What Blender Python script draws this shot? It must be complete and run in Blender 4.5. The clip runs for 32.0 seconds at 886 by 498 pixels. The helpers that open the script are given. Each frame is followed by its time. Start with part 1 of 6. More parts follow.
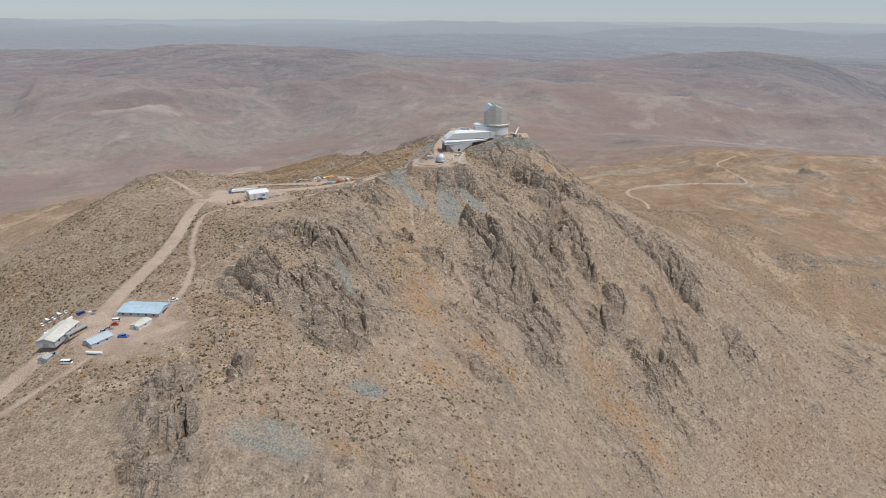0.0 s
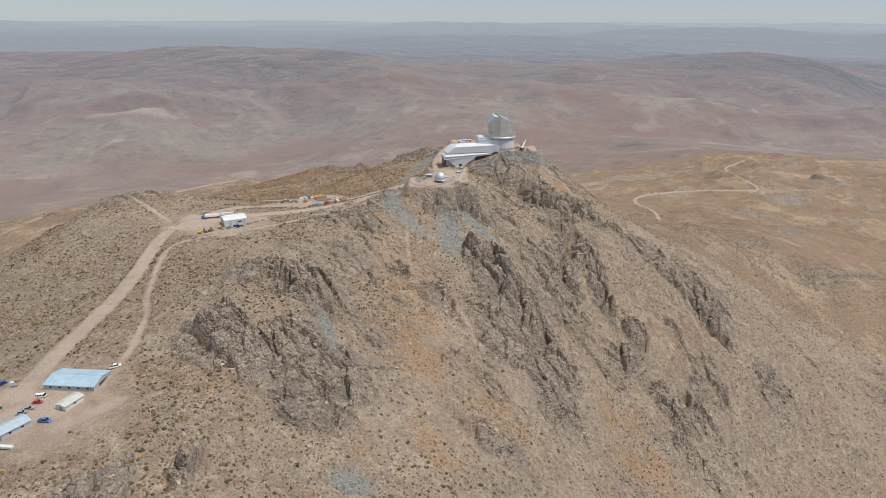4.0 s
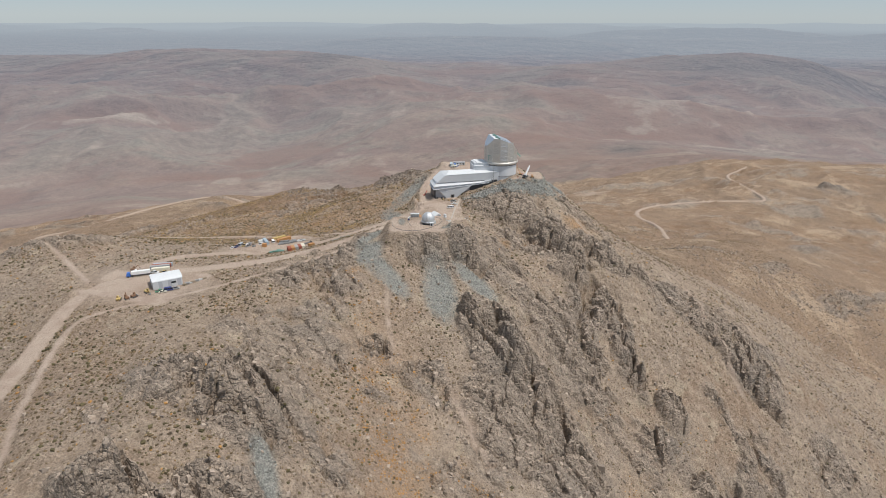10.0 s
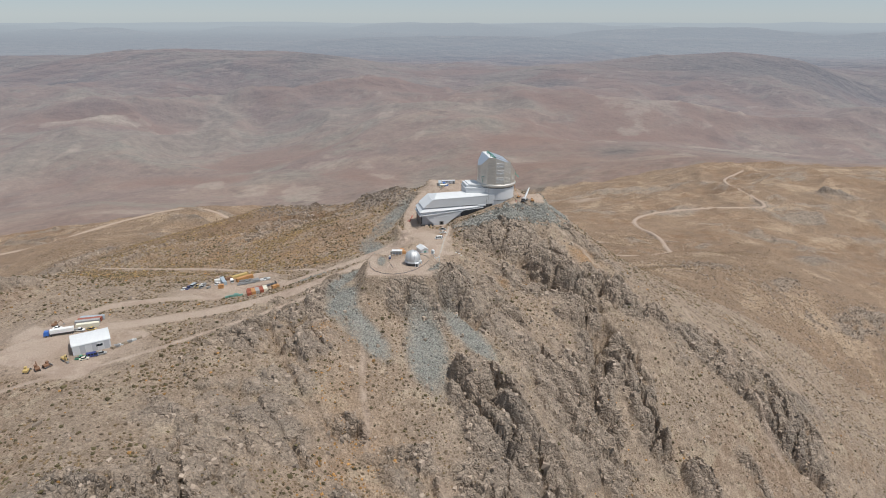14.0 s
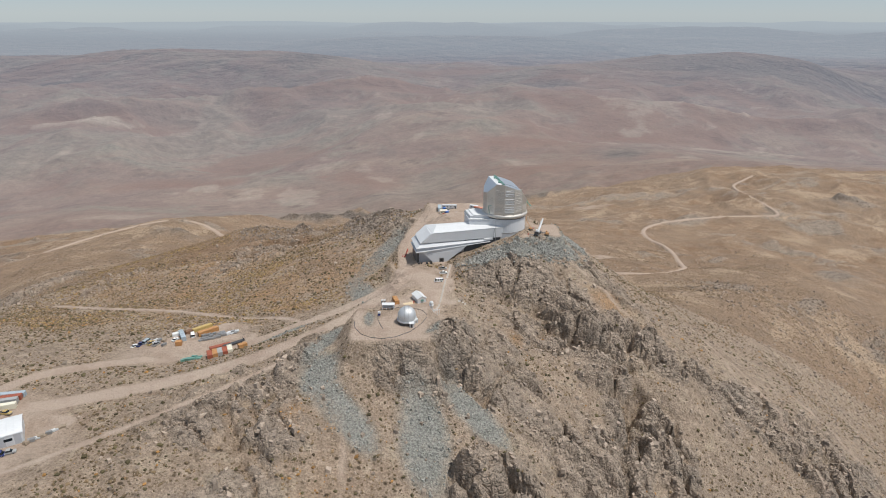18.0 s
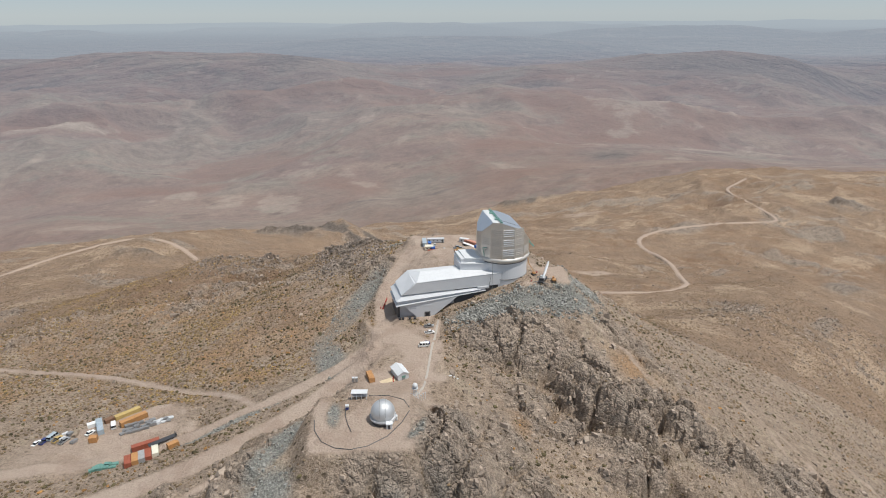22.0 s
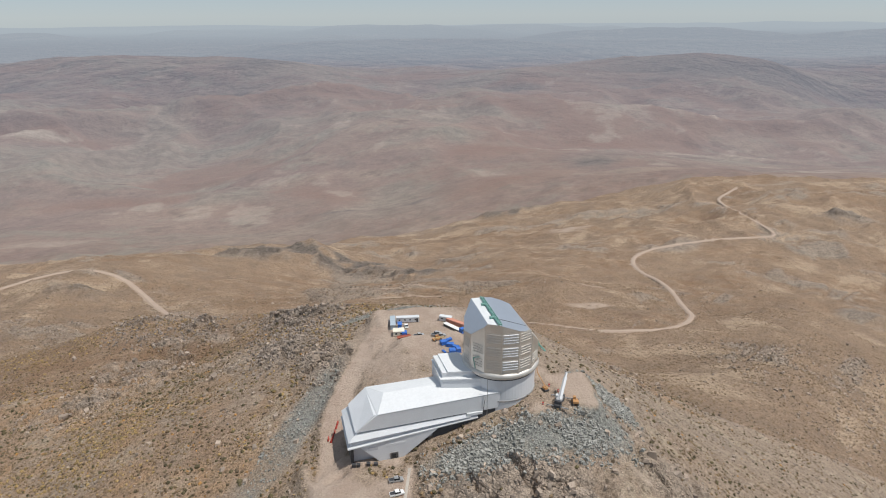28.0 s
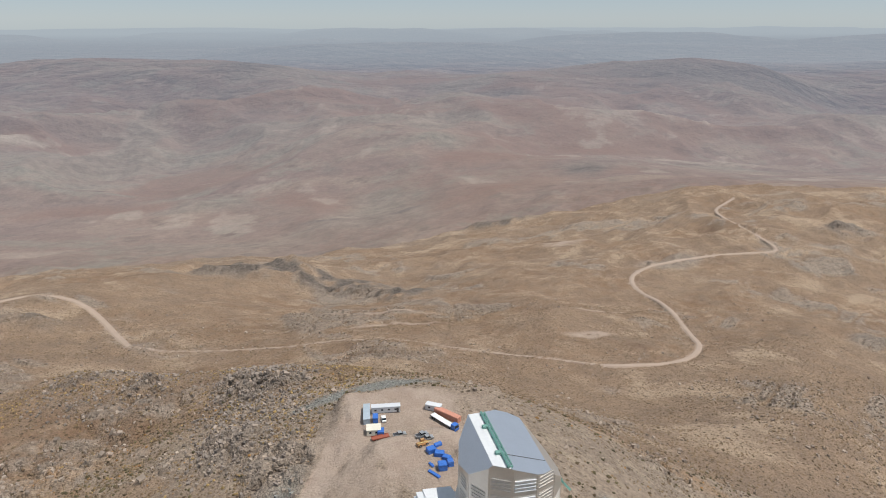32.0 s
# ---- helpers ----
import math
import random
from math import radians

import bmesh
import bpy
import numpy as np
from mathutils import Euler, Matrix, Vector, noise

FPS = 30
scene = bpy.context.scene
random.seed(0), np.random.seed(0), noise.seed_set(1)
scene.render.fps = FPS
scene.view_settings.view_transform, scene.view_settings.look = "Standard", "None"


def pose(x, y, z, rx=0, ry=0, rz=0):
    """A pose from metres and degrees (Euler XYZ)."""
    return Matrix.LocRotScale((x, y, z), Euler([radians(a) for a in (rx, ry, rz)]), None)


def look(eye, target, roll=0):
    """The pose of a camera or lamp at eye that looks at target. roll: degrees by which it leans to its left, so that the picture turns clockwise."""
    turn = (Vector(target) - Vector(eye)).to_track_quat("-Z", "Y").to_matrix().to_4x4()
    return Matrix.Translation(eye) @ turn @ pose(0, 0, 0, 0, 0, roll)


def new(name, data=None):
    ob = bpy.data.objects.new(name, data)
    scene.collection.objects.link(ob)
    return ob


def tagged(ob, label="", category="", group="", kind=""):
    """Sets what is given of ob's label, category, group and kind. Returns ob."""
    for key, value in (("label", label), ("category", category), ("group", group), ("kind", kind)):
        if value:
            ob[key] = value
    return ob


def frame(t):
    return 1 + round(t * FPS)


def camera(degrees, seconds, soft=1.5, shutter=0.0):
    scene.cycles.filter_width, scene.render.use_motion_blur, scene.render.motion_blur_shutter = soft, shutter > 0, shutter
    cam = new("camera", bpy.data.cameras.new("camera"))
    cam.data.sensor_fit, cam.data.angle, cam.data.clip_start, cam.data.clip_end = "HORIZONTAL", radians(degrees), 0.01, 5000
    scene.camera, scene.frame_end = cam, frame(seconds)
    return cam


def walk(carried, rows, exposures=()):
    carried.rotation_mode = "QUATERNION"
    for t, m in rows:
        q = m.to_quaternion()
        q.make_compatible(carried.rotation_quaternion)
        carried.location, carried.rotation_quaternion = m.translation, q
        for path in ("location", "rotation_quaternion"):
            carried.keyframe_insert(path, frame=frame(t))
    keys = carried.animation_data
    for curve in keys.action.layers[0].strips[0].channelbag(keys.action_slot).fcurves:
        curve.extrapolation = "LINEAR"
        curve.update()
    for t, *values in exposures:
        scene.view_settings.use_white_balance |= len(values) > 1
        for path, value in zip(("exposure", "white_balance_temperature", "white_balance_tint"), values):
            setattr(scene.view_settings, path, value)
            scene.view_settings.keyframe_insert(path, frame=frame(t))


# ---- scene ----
cam = camera(70.28, 32.0, 1.0)


def heading(x, y, z, pitch, yaw, roll=0):
    """A camera pose: pitch below level, yaw clockwise from north (+y), degrees."""
    return pose(x, y, z, 90 - pitch, 0, -yaw) @ pose(0, 0, 0, 0, 0, roll)


walk(cam, [
    (0, heading(-60.42, -738.93, 133.12, 20.45, -0.00, 0.41)),
    (1, heading(-60.64, -721.93, 133.23, 20.48, 0.00, 0.38)),
    (2, heading(-60.65, -704.45, 133.48, 20.46, 0.00, 0.35)),
    (3, heading(-60.60, -686.43, 133.89, 20.42, -0.00, 0.29)),
    (3.5, heading(-60.60, -677.29, 134.12, 20.40, -0.01, 0.26)),
    (5.5, heading(-60.62, -640.05, 134.94, 20.38, -0.01, 0.28)),
    (6, heading(-60.58, -630.65, 135.11, 20.40, -0.02, 0.28)),
    (7, heading(-60.31, -611.64, 135.48, 20.37, -0.04, 0.25)),
    (8, heading(-60.20, -592.49, 135.77, 20.35, 0.19, 0.21)),
    (9, heading(-60.17, -573.36, 135.97, 20.31, 0.58, 0.18)),
    (10, heading(-59.85, -554.24, 136.06, 20.32, 0.92, 0.13)),
    (11, heading(-59.50, -535.12, 136.23, 20.34, 1.29, 0.04)),
    (12, heading(-59.07, -515.82, 136.54, 20.37, 1.79, 0.04)),
    (13, heading(-58.38, -496.60, 136.92, 20.34, 1.90, 0.09)),
    (14, heading(-57.23, -477.82, 137.27, 20.38, 1.93, 0.10)),
    (14.5, heading(-56.75, -468.54, 137.53, 20.40, 1.93, 0.09)),
    (16.5, heading(-55.93, -432.02, 139.12, 20.44, 2.01, 0.06)),
    (17, heading(-55.81, -422.67, 139.46, 20.46, 2.00, 0.06)),
    (18, heading(-55.52, -403.58, 140.06, 20.47, 2.01, 0.09)),
    (19, heading(-55.10, -383.92, 140.48, 20.53, 2.04, 0.02)),
    (20, heading(-54.49, -364.06, 140.86, 20.55, 2.21, -0.11)),
    (21, heading(-53.48, -344.15, 141.12, 20.50, 2.94, -0.20)),
    (22, heading(-52.18, -324.47, 141.28, 20.48, 3.34, -0.27)),
    (23, heading(-50.84, -305.05, 141.44, 20.39, 3.66, -0.31)),
    (24, heading(-49.90, -285.75, 141.54, 20.35, 3.91, -0.29)),
    (25, heading(-48.71, -266.60, 141.70, 20.43, 4.26, -0.24)),
    (25.5, heading(-47.89, -256.99, 141.83, 20.49, 4.45, -0.25)),
    (27.5, heading(-42.99, -218.08, 142.87, 20.41, 5.13, -0.32)),
    (28, heading(-41.87, -208.58, 143.14, 20.34, 5.29, -0.31)),
    (29, heading(-39.90, -189.93, 143.61, 20.28, 5.58, -0.21)),
    (30, heading(-38.11, -171.44, 144.17, 20.24, 5.87, -0.14)),
    (31, heading(-36.17, -152.83, 145.06, 20.18, 6.13, -0.05)),
    (32, heading(-34.14, -134.14, 146.11, 20.10, 6.38, -0.01)),
])

# ---- light ----
SUN_AZ, SUN_EL = 114, 66          # degrees clockwise from north, above the horizon
world = bpy.data.worlds.new("world")
scene.world = world
world.use_nodes = True
wn = world.node_tree.nodes
sky = wn.new("ShaderNodeTexSky")
sky.sky_type, sky.sun_disc = "NISHITA", False
sky.sun_elevation, sky.sun_rotation = radians(SUN_EL), radians(SUN_AZ)
sky.altitude, sky.air_density, sky.dust_density, sky.ozone_density = 2600, 1.0, 0.6, 3.0
veil = wn.new("ShaderNodeMix")      # thin high haze whitens the blue
veil.data_type = "RGBA"
veil.inputs[0].default_value = 0.7
veil.inputs[7].default_value = (3.90, 4.50, 5.15, 1)
world.node_tree.links.new(sky.outputs[0], veil.inputs[6])
world.node_tree.links.new(veil.outputs[2], wn["Background"].inputs[0])
wn["Background"].inputs[1].default_value = 0.10
sun = bpy.data.lights.new("sun", "SUN")
sun.energy, sun.angle, sun.color = 3.75, radians(0.53), (1.0, 0.965, 0.905)
sun_ob = new("sun", sun)
sx, sy, sz = math.sin(radians(SUN_AZ)) * math.cos(radians(SUN_EL)), math.cos(radians(SUN_AZ)) * math.cos(radians(SUN_EL)), math.sin(radians(SUN_EL))
sun_ob.matrix_world = look((sx * 900, sy * 900, sz * 900), (0, 0, 0))
scene.view_settings.exposure = 0.0


# ---- materials ----
def mat(name, color, rough=0.7, metal=0.0, vary=0.12, size=2.0, bump=0.0, grain=0.0, island=0.0, obj=0.0):
    """A painted, metal or stone surface: two scales of tone, fine grain and relief, in object space."""
    m = bpy.data.materials.new(name)
    m.use_nodes = True
    n, l = m.node_tree.nodes, m.node_tree.links
    b = n["Principled BSDF"]
    b.inputs["Roughness"].default_value, b.inputs["Metallic"].default_value = rough, metal
    tc = n.new("ShaderNodeTexCoord")
    n1 = n.new("ShaderNodeTexNoise")
    n1.inputs["Scale"].default_value, n1.inputs["Detail"].default_value = 1.0 / size, 5
    n2 = n.new("ShaderNodeTexNoise")
    n2.inputs["Scale"].default_value, n2.inputs["Detail"].default_value = 9.0 / size, 4
    for q in (n1, n2):
        l.new(tc.outputs["Object"], q.inputs["Vector"])
    add = n.new("ShaderNodeMath"); add.operation = "ADD"
    l.new(n1.outputs[0], add.inputs[0]); l.new(n2.outputs[0], add.inputs[1])
    mr = n.new("ShaderNodeMapRange")
    mr.inputs[1].default_value, mr.inputs[2].default_value = 0.6, 1.4
    mr.inputs[3].default_value, mr.inputs[4].default_value = 1 - vary, 1 + vary
    l.new(add.outputs[0], mr.inputs[0])
    last = mr.outputs[0]
    for amount, make in ((island, "geo"), (obj, "obj")):
        if amount:
            src = n.new("ShaderNodeNewGeometry" if make == "geo" else "ShaderNodeObjectInfo")
            r2 = n.new("ShaderNodeMapRange")
            r2.inputs[3].default_value, r2.inputs[4].default_value = 1 - amount, 1 + amount
            l.new(src.outputs["Random Per Island" if make == "geo" else "Random"], r2.inputs[0])
            mu = n.new("ShaderNodeMath"); mu.operation = "MULTIPLY"
            l.new(last, mu.inputs[0]); l.new(r2.outputs[0], mu.inputs[1])
            last = mu.outputs[0]
    mul = n.new("ShaderNodeVectorMath"); mul.operation = "SCALE"
    mul.inputs[0].default_value = color
    l.new(last, mul.inputs["Scale"])
    l.new(mul.outputs[0], b.inputs["Base Color"])
    if bump:
        bp = n.new("ShaderNodeBump")
        bp.inputs["Strength"].default_value, bp.inputs["Distance"].default_value = 0.6, bump
        l.new(n2.outputs[0], bp.inputs["Height"]); l.new(bp.outputs[0], b.inputs["Normal"])
    return m


# ---- landform ----
CREST = [(-72,-480,-65),(-159,-494,-33),(-158,-440,-28),(-199,-449,-28),(-121,-449,-54),(-104,-417,-54),(-215,-413,-27),(-240,-440,-27),(-300,-364,-38),(-222,-354,-22),
 (-160,-372,-20),(-137,-330,-20),(-106,-361,-50),(-165,-391,-30),(-230,-290,-23),(-235,-190,-24.5),(-260,-215,-25),(-180,-190,-25),(-126,-181,-22),(-172,-94,-33),
 (-188,-62,-41),(-115,-140,-21),(-90,-105,-15),(-66,-126,-5),(-84,-137,-5),(-80,-85,-15),(-59,-70,-16),(-46,-10,-17)]
SUMMIT = [(22,-3,0),(9,-4,-0.5),(3,16,0),(-1,-2,-5.5),(20,25,0),(43,-12,-9),(10,-17,-3),(31,-76,-34),(-14,-52,-23),(8,-62,-33),(-42,-129,-21),(-33,-165,-38),(-70,-150,-31),
 (-45,60,-8),(-20,85,-9),(10,75,-5),(-70,40,-18),(-40,30,-8)]
EAST = [(-94,-248,-54),(-66,-284,-75),(-22,-407,-101),(-35,-342,-91),(-12,-205,-57),(24,-219,-106),(43,-250,-130),(107,-166,-114),(75,-120,-68),(121,-97,-76),(100,-85,-55),
 (92,-18,-46),(100,68,-60),(191,-124,-119),(189,-218,-200),(270,-150,-182),(94,-282,-190),(262,-224,-243),(310,105,-190),(353,275,-178),(352,326,-196),(456,407,-232),
 (446,242,-250),(420,0,-280),(555,139,-330),(150,-420,-260),(0,-560,-150),(350,-420,-330),(500,-200,-350)]
WEST = [(-316,-270,-47),(-341,-104,-23),(-356,-116,-25),(-300,-150,-27),(-430,-160,-60),(-470,-60,-88),(-128,-17,-38),(-213,26,-63),(-298,83,-80),(-160,48,-41),(-245,280,-90),(-190,285,-97),(-157,288,-103),(-130,272,-87),(-85,197,-47),(-175,201,-70),(-108,240,-70),(-150,350,-152),(-60,300,-120),(-240,340,-142),(-172,155,-66),(-114,90,-33),
 (-118,118,-41),(-85,135,-32),(-325,384,-178),(-400,692,-248),(-433,593,-222),(-478,720,-228),(-560,760,-235),(-520,300,-160),(-420,-400,-90),(-420,-560,-110),(-200,-600,-60),(-650,200,-220),(-700,-100,-200)]
NORTH = [(-25,108,-11),(0,95,-8),(-45,95,-12),(-12,-6,-9.5),(-22,-9,-12.5),(-4,-7,-7.5),(-31,-13,-14.5),(228,663,-247),(384,585,-270),(427,903,-310),(842,1063,-331),(907,1463,-347),(485,624,-282),(-90,1090,-386),(-300,1180,-372),(-205,1140,-352),(-140,1000,-368),(-10,1400,-440),(180,1450,-436),(-170,1380,-436),(440,1500,-425),(250,733,-275),(427,526,-246),(173,470,-228),(211,349,-205),(-138,765,-288),(-70,545,-225),(79,523,-228),(-13,446,-190),(0,280,-118),(190,1000,-330),(620,800,-310),(640,420,-290),(820,650,-330)]
VALLEY = [(-2023, 2614, -769), (-1325, 2787, -711), (-655, 2311, -651), (-362, 2350, -632), (-39, 1937, -563), (-2396, 3429, -736), (-1180, 3282, -713), (-181, 2943, -641), (424, 2119, -499), (1226, 2832, -470), (802, 2305, -462), (1762, 2868, -535), (1827, 2365, -484), (1885, 2163, -451), (1094, 1843, -392), (-3233, 5363, -680), (-1654, 5002, -636), (-422, 4254, -505), (710, 3910, -585), (1530, 5379, -634), (2673, 5035, -666), (3088, 4118, -738), (-3411, 3468, -736), (-2758, 2642, -769), (-4970, 5430, -680), (3950, 3484, -660), (2559, 2237, -499)]
HILLS = [(-5010, 7833, -687), (-2278, 7227, -665), (-313, 7152, -572), (830, 7408, -600), (2890, 7028, -623), (3990, 6485, -643), (4551, 5963, -812), (-4046, 9297, -336), (-2818, 9250, -398), (-1747, 8708, -384), (-5008, 8834, -459), (-981, 8678, -503), (32, 9140, -650), (1510, 8082, -520), (3311, 9013, -539), (4332, 9474, -410), (5198, 9441, -455), (5779, 8918, -600), (6155, 8403, -900), (6701, 7882, -1100), (-8156, 9456, -523), (-6964, 7909, -687), (7742, 7341, -824)]
RIM = [(-494, 753, -225), (-714, 683, -251), (-793, 553, -243), (-4000, 11500, -650), (0, 11500, -700), (4500, 11500, -700), (-8500, 11500, -650), (9000, 11500, -760)]

LAND = np.array(CREST + SUMMIT + EAST + WEST + NORTH + VALLEY + HILLS + RIM, float)


def landform():
    """A smooth sheet bent over the crests, spurs and valley floors."""
    xy, n = LAND[:, :2] / 500, len(LAND)
    d = np.hypot(xy[:, None, 0] - xy[None, :, 0], xy[:, None, 1] - xy[None, :, 1])
    a = np.zeros((n + 3, n + 3))
    a[:n, :n] = d * d * np.log(d + 1e-9) + np.eye(n) * 0.002
    a[:n, n], a[:n, n + 1:], a[n, :n], a[n + 1:, :n] = 1, xy, 1, xy.T
    return xy, np.linalg.solve(a, np.concatenate([LAND[:, 2], [0, 0, 0]]))


CENTRES, WEIGHTS = landform()


def base_z(x, y):
    x, y = np.asarray(x, float) / 500, np.asarray(y, float) / 500
    z = WEIGHTS[-3] + WEIGHTS[-2] * x + WEIGHTS[-1] * y
    for (a, b), w in zip(CENTRES, WEIGHTS):
        r2 = (x - a) ** 2 + (y - b) ** 2 + 1e-9
        z += 0.5 * w * r2 * np.log(r2)
    return z


def lattice(i, j, seed):
    h = (i.astype(np.int64) * 374761393 + j.astype(np.int64) * 668265263 + seed * 974634777) & 0xFFFFFFFF
    h = ((h ^ (h >> 13)) * 1274126177) & 0xFFFFFFFF
    return (((h ^ (h >> 16)) & 0xFFFF) / 32767.5 - 1.0).astype(np.float32)


def wave(x, y, seed):
    """Smooth noise from -1 to 1, one unit to a cell."""
    i, j = np.floor(x), np.floor(y)
    u, v = (x - i).astype(np.float32), (y - j).astype(np.float32)
    u, v = u * u * u * (u * (u * 6 - 15) + 10), v * v * v * (v * (v * 6 - 15) + 10)
    a, b, c, d = lattice(i, j, seed), lattice(i + 1, j, seed), lattice(i, j + 1, seed), lattice(i + 1, j + 1, seed)
    return (a + (b - a) * u) * (1 - v) + (c + (d - c) * u) * v


def fractal(x, y, size, octaves, seed, gain=0.5):
    z, amp, total = 0, 1.0, 0
    for k in range(octaves):
        ca, sa = math.cos(0.7 * k + seed), math.sin(0.7 * k + seed)
        z = z + amp * wave((x * ca - y * sa) / size, (x * sa + y * ca) / size, seed + k)
        total += amp
        amp, size = amp * gain, size / 2.03
    return z / total


def ridged(x, y, size, octaves, seed, gain=0.55):
    z, amp, total = 0, 1.0, 0
    for k in range(octaves):
        ca, sa = math.cos(0.9 * k + seed), math.sin(0.9 * k + seed)
        z = z + amp * (1 - np.abs(wave((x * ca - y * sa) / size, (x * sa + y * ca) / size, seed + k)) * 2)
        total += amp
        amp, size = amp * gain, size / 2.1
    return z / total


def cells(x, y, size, seed):
    """Scattered points: gap between nearest and second, the nearest one's own number, and the offset from it."""
    u, v = x / size, y / size
    i0, j0 = np.floor(u), np.floor(v)
    d1, d2, who = np.full(len(u), 9.0, np.float32), np.full(len(u), 9.0, np.float32), np.zeros(len(u), np.float32)
    ox, oy = np.zeros(len(u), np.float32), np.zeros(len(u), np.float32)
    for di in (-1, 0, 1):
        for dj in (-1, 0, 1):
            i, j = i0 + di, j0 + dj
            du = (u - i - 0.5 - 0.45 * lattice(i, j, seed)).astype(np.float32)
            dv = (v - j - 0.5 - 0.45 * lattice(i, j, seed + 7)).astype(np.float32)
            d = np.hypot(du, dv)
            near = d < d1
            d2 = np.where(near, d1, np.minimum(d2, d))
            who = np.where(near, lattice(i, j, seed + 13), who)
            ox, oy = np.where(near, du, ox), np.where(near, dv, oy)
            d1 = np.where(near, d, d1)
    return d2 - d1, who, ox, oy


def step(a, b, v):
    v = np.clip((v - a) / (b - a), 0, 1)
    return v * v * (3 - 2 * v)


# roads: half width, shoulder, plan
ROADS = [
    (4.6, 5, [(-285, -530), (-274, -479), (-265, -455), (-254, -425), (-257, -388), (-259, -343), (-265, -291), (-276, -236), (-280, -205), (-272, -183), (-254, -165), (-228, -156), (-204, -146), (-181, -137), (-159, -128), (-129, -113), (-100, -90), (-82, -62), (-70, -38), (-66, -5), (-68, 20), (-63, 42), (-54, 68), (-47, 95), (-36, 110), (-18, 108), (-8, 96)]),
    (3.4, 4, [(-270, -170), (-262, -152), (-250, -126), (-229, -113), (-199, -103), (-177, -99), (-152, -93), (-136, -84), (-120, -74), (-102, -62), (-88, -50), (-78, -36)]),
    (1.3, 3, [(-268, -515), (-250, -484), (-232, -455), (-218, -425), (-217, -392), (-225, -352), (-234, -335), (-252, -283), (-265, -232), (-248, -220), (-216, -203), (-187, -180), (-147, -146), (-126, -128)]),
    (2.2, 3, [(-72, -75), (-57, -74), (-46, -62), (-42, -42), (-38, -20)]),
    (3.6, 5, [(225, 482), (240, 478), (320, 480), (380, 545), (405, 620), (437, 757), (418, 840), (433, 907), (480, 960), (544, 995), (699, 1035), (800, 1040), (838, 1066), (835, 1140), (844, 1268), (880, 1380), (903, 1456), (999, 1523)]),
    (3.6, 5, [(-348, 606), (-376, 644), (-404, 685), (-430, 715), (-455, 735), (-492, 748), (-540, 752), (-590, 720), (-640, 640), (-690, 530), (-760, 500)]),
    (1.3, 2, [(-37, -15), (-40, -33), (-43, -53), (-45, -70), (-48, -84), (-54, -94), (-66, -97), (-78, -92)]),
    (1.3, 3, [(-340, 604), (-300, 585), (-250, 575), (-160, 562), (-71, 566), (0, 549), (84, 523), (167, 500), (230, 481)]),
    (1.5, 3, [(-283, -176), (-291, -167), (-305, -153), (-335, -121), (-352, -104)]),
    (1.6, 3, [(-350, 62), (-310, 42), (-235, 14), (-170, -31), (-142, -50), (-120, -75)]),
]
# level yards: centre, half sizes, turn, height, shoulder
YARDS = [
    (24, 6, 13, 12, 0, 0.0, 6), (11, 23, 12, 14, 0, 0.0, 6), (-57, -22, 17, 18, 10, -17.0, 9), (-54, -55, 17, 18, 0, -16.5, 12), (-16, 88, 32, 20, 0, -10.0, 9), (-20, 50, 12, 20, 10, -6.0, 9),
    (-71, -119, 18, 17, 0, -5.2, 9), (-246, -180, 32, 24, -20, -25.0, 9), (-236, -432, 26, 22, -30, -28.0, 9), (-180, -82, 26, 16, 30, -35.5, 9),
]
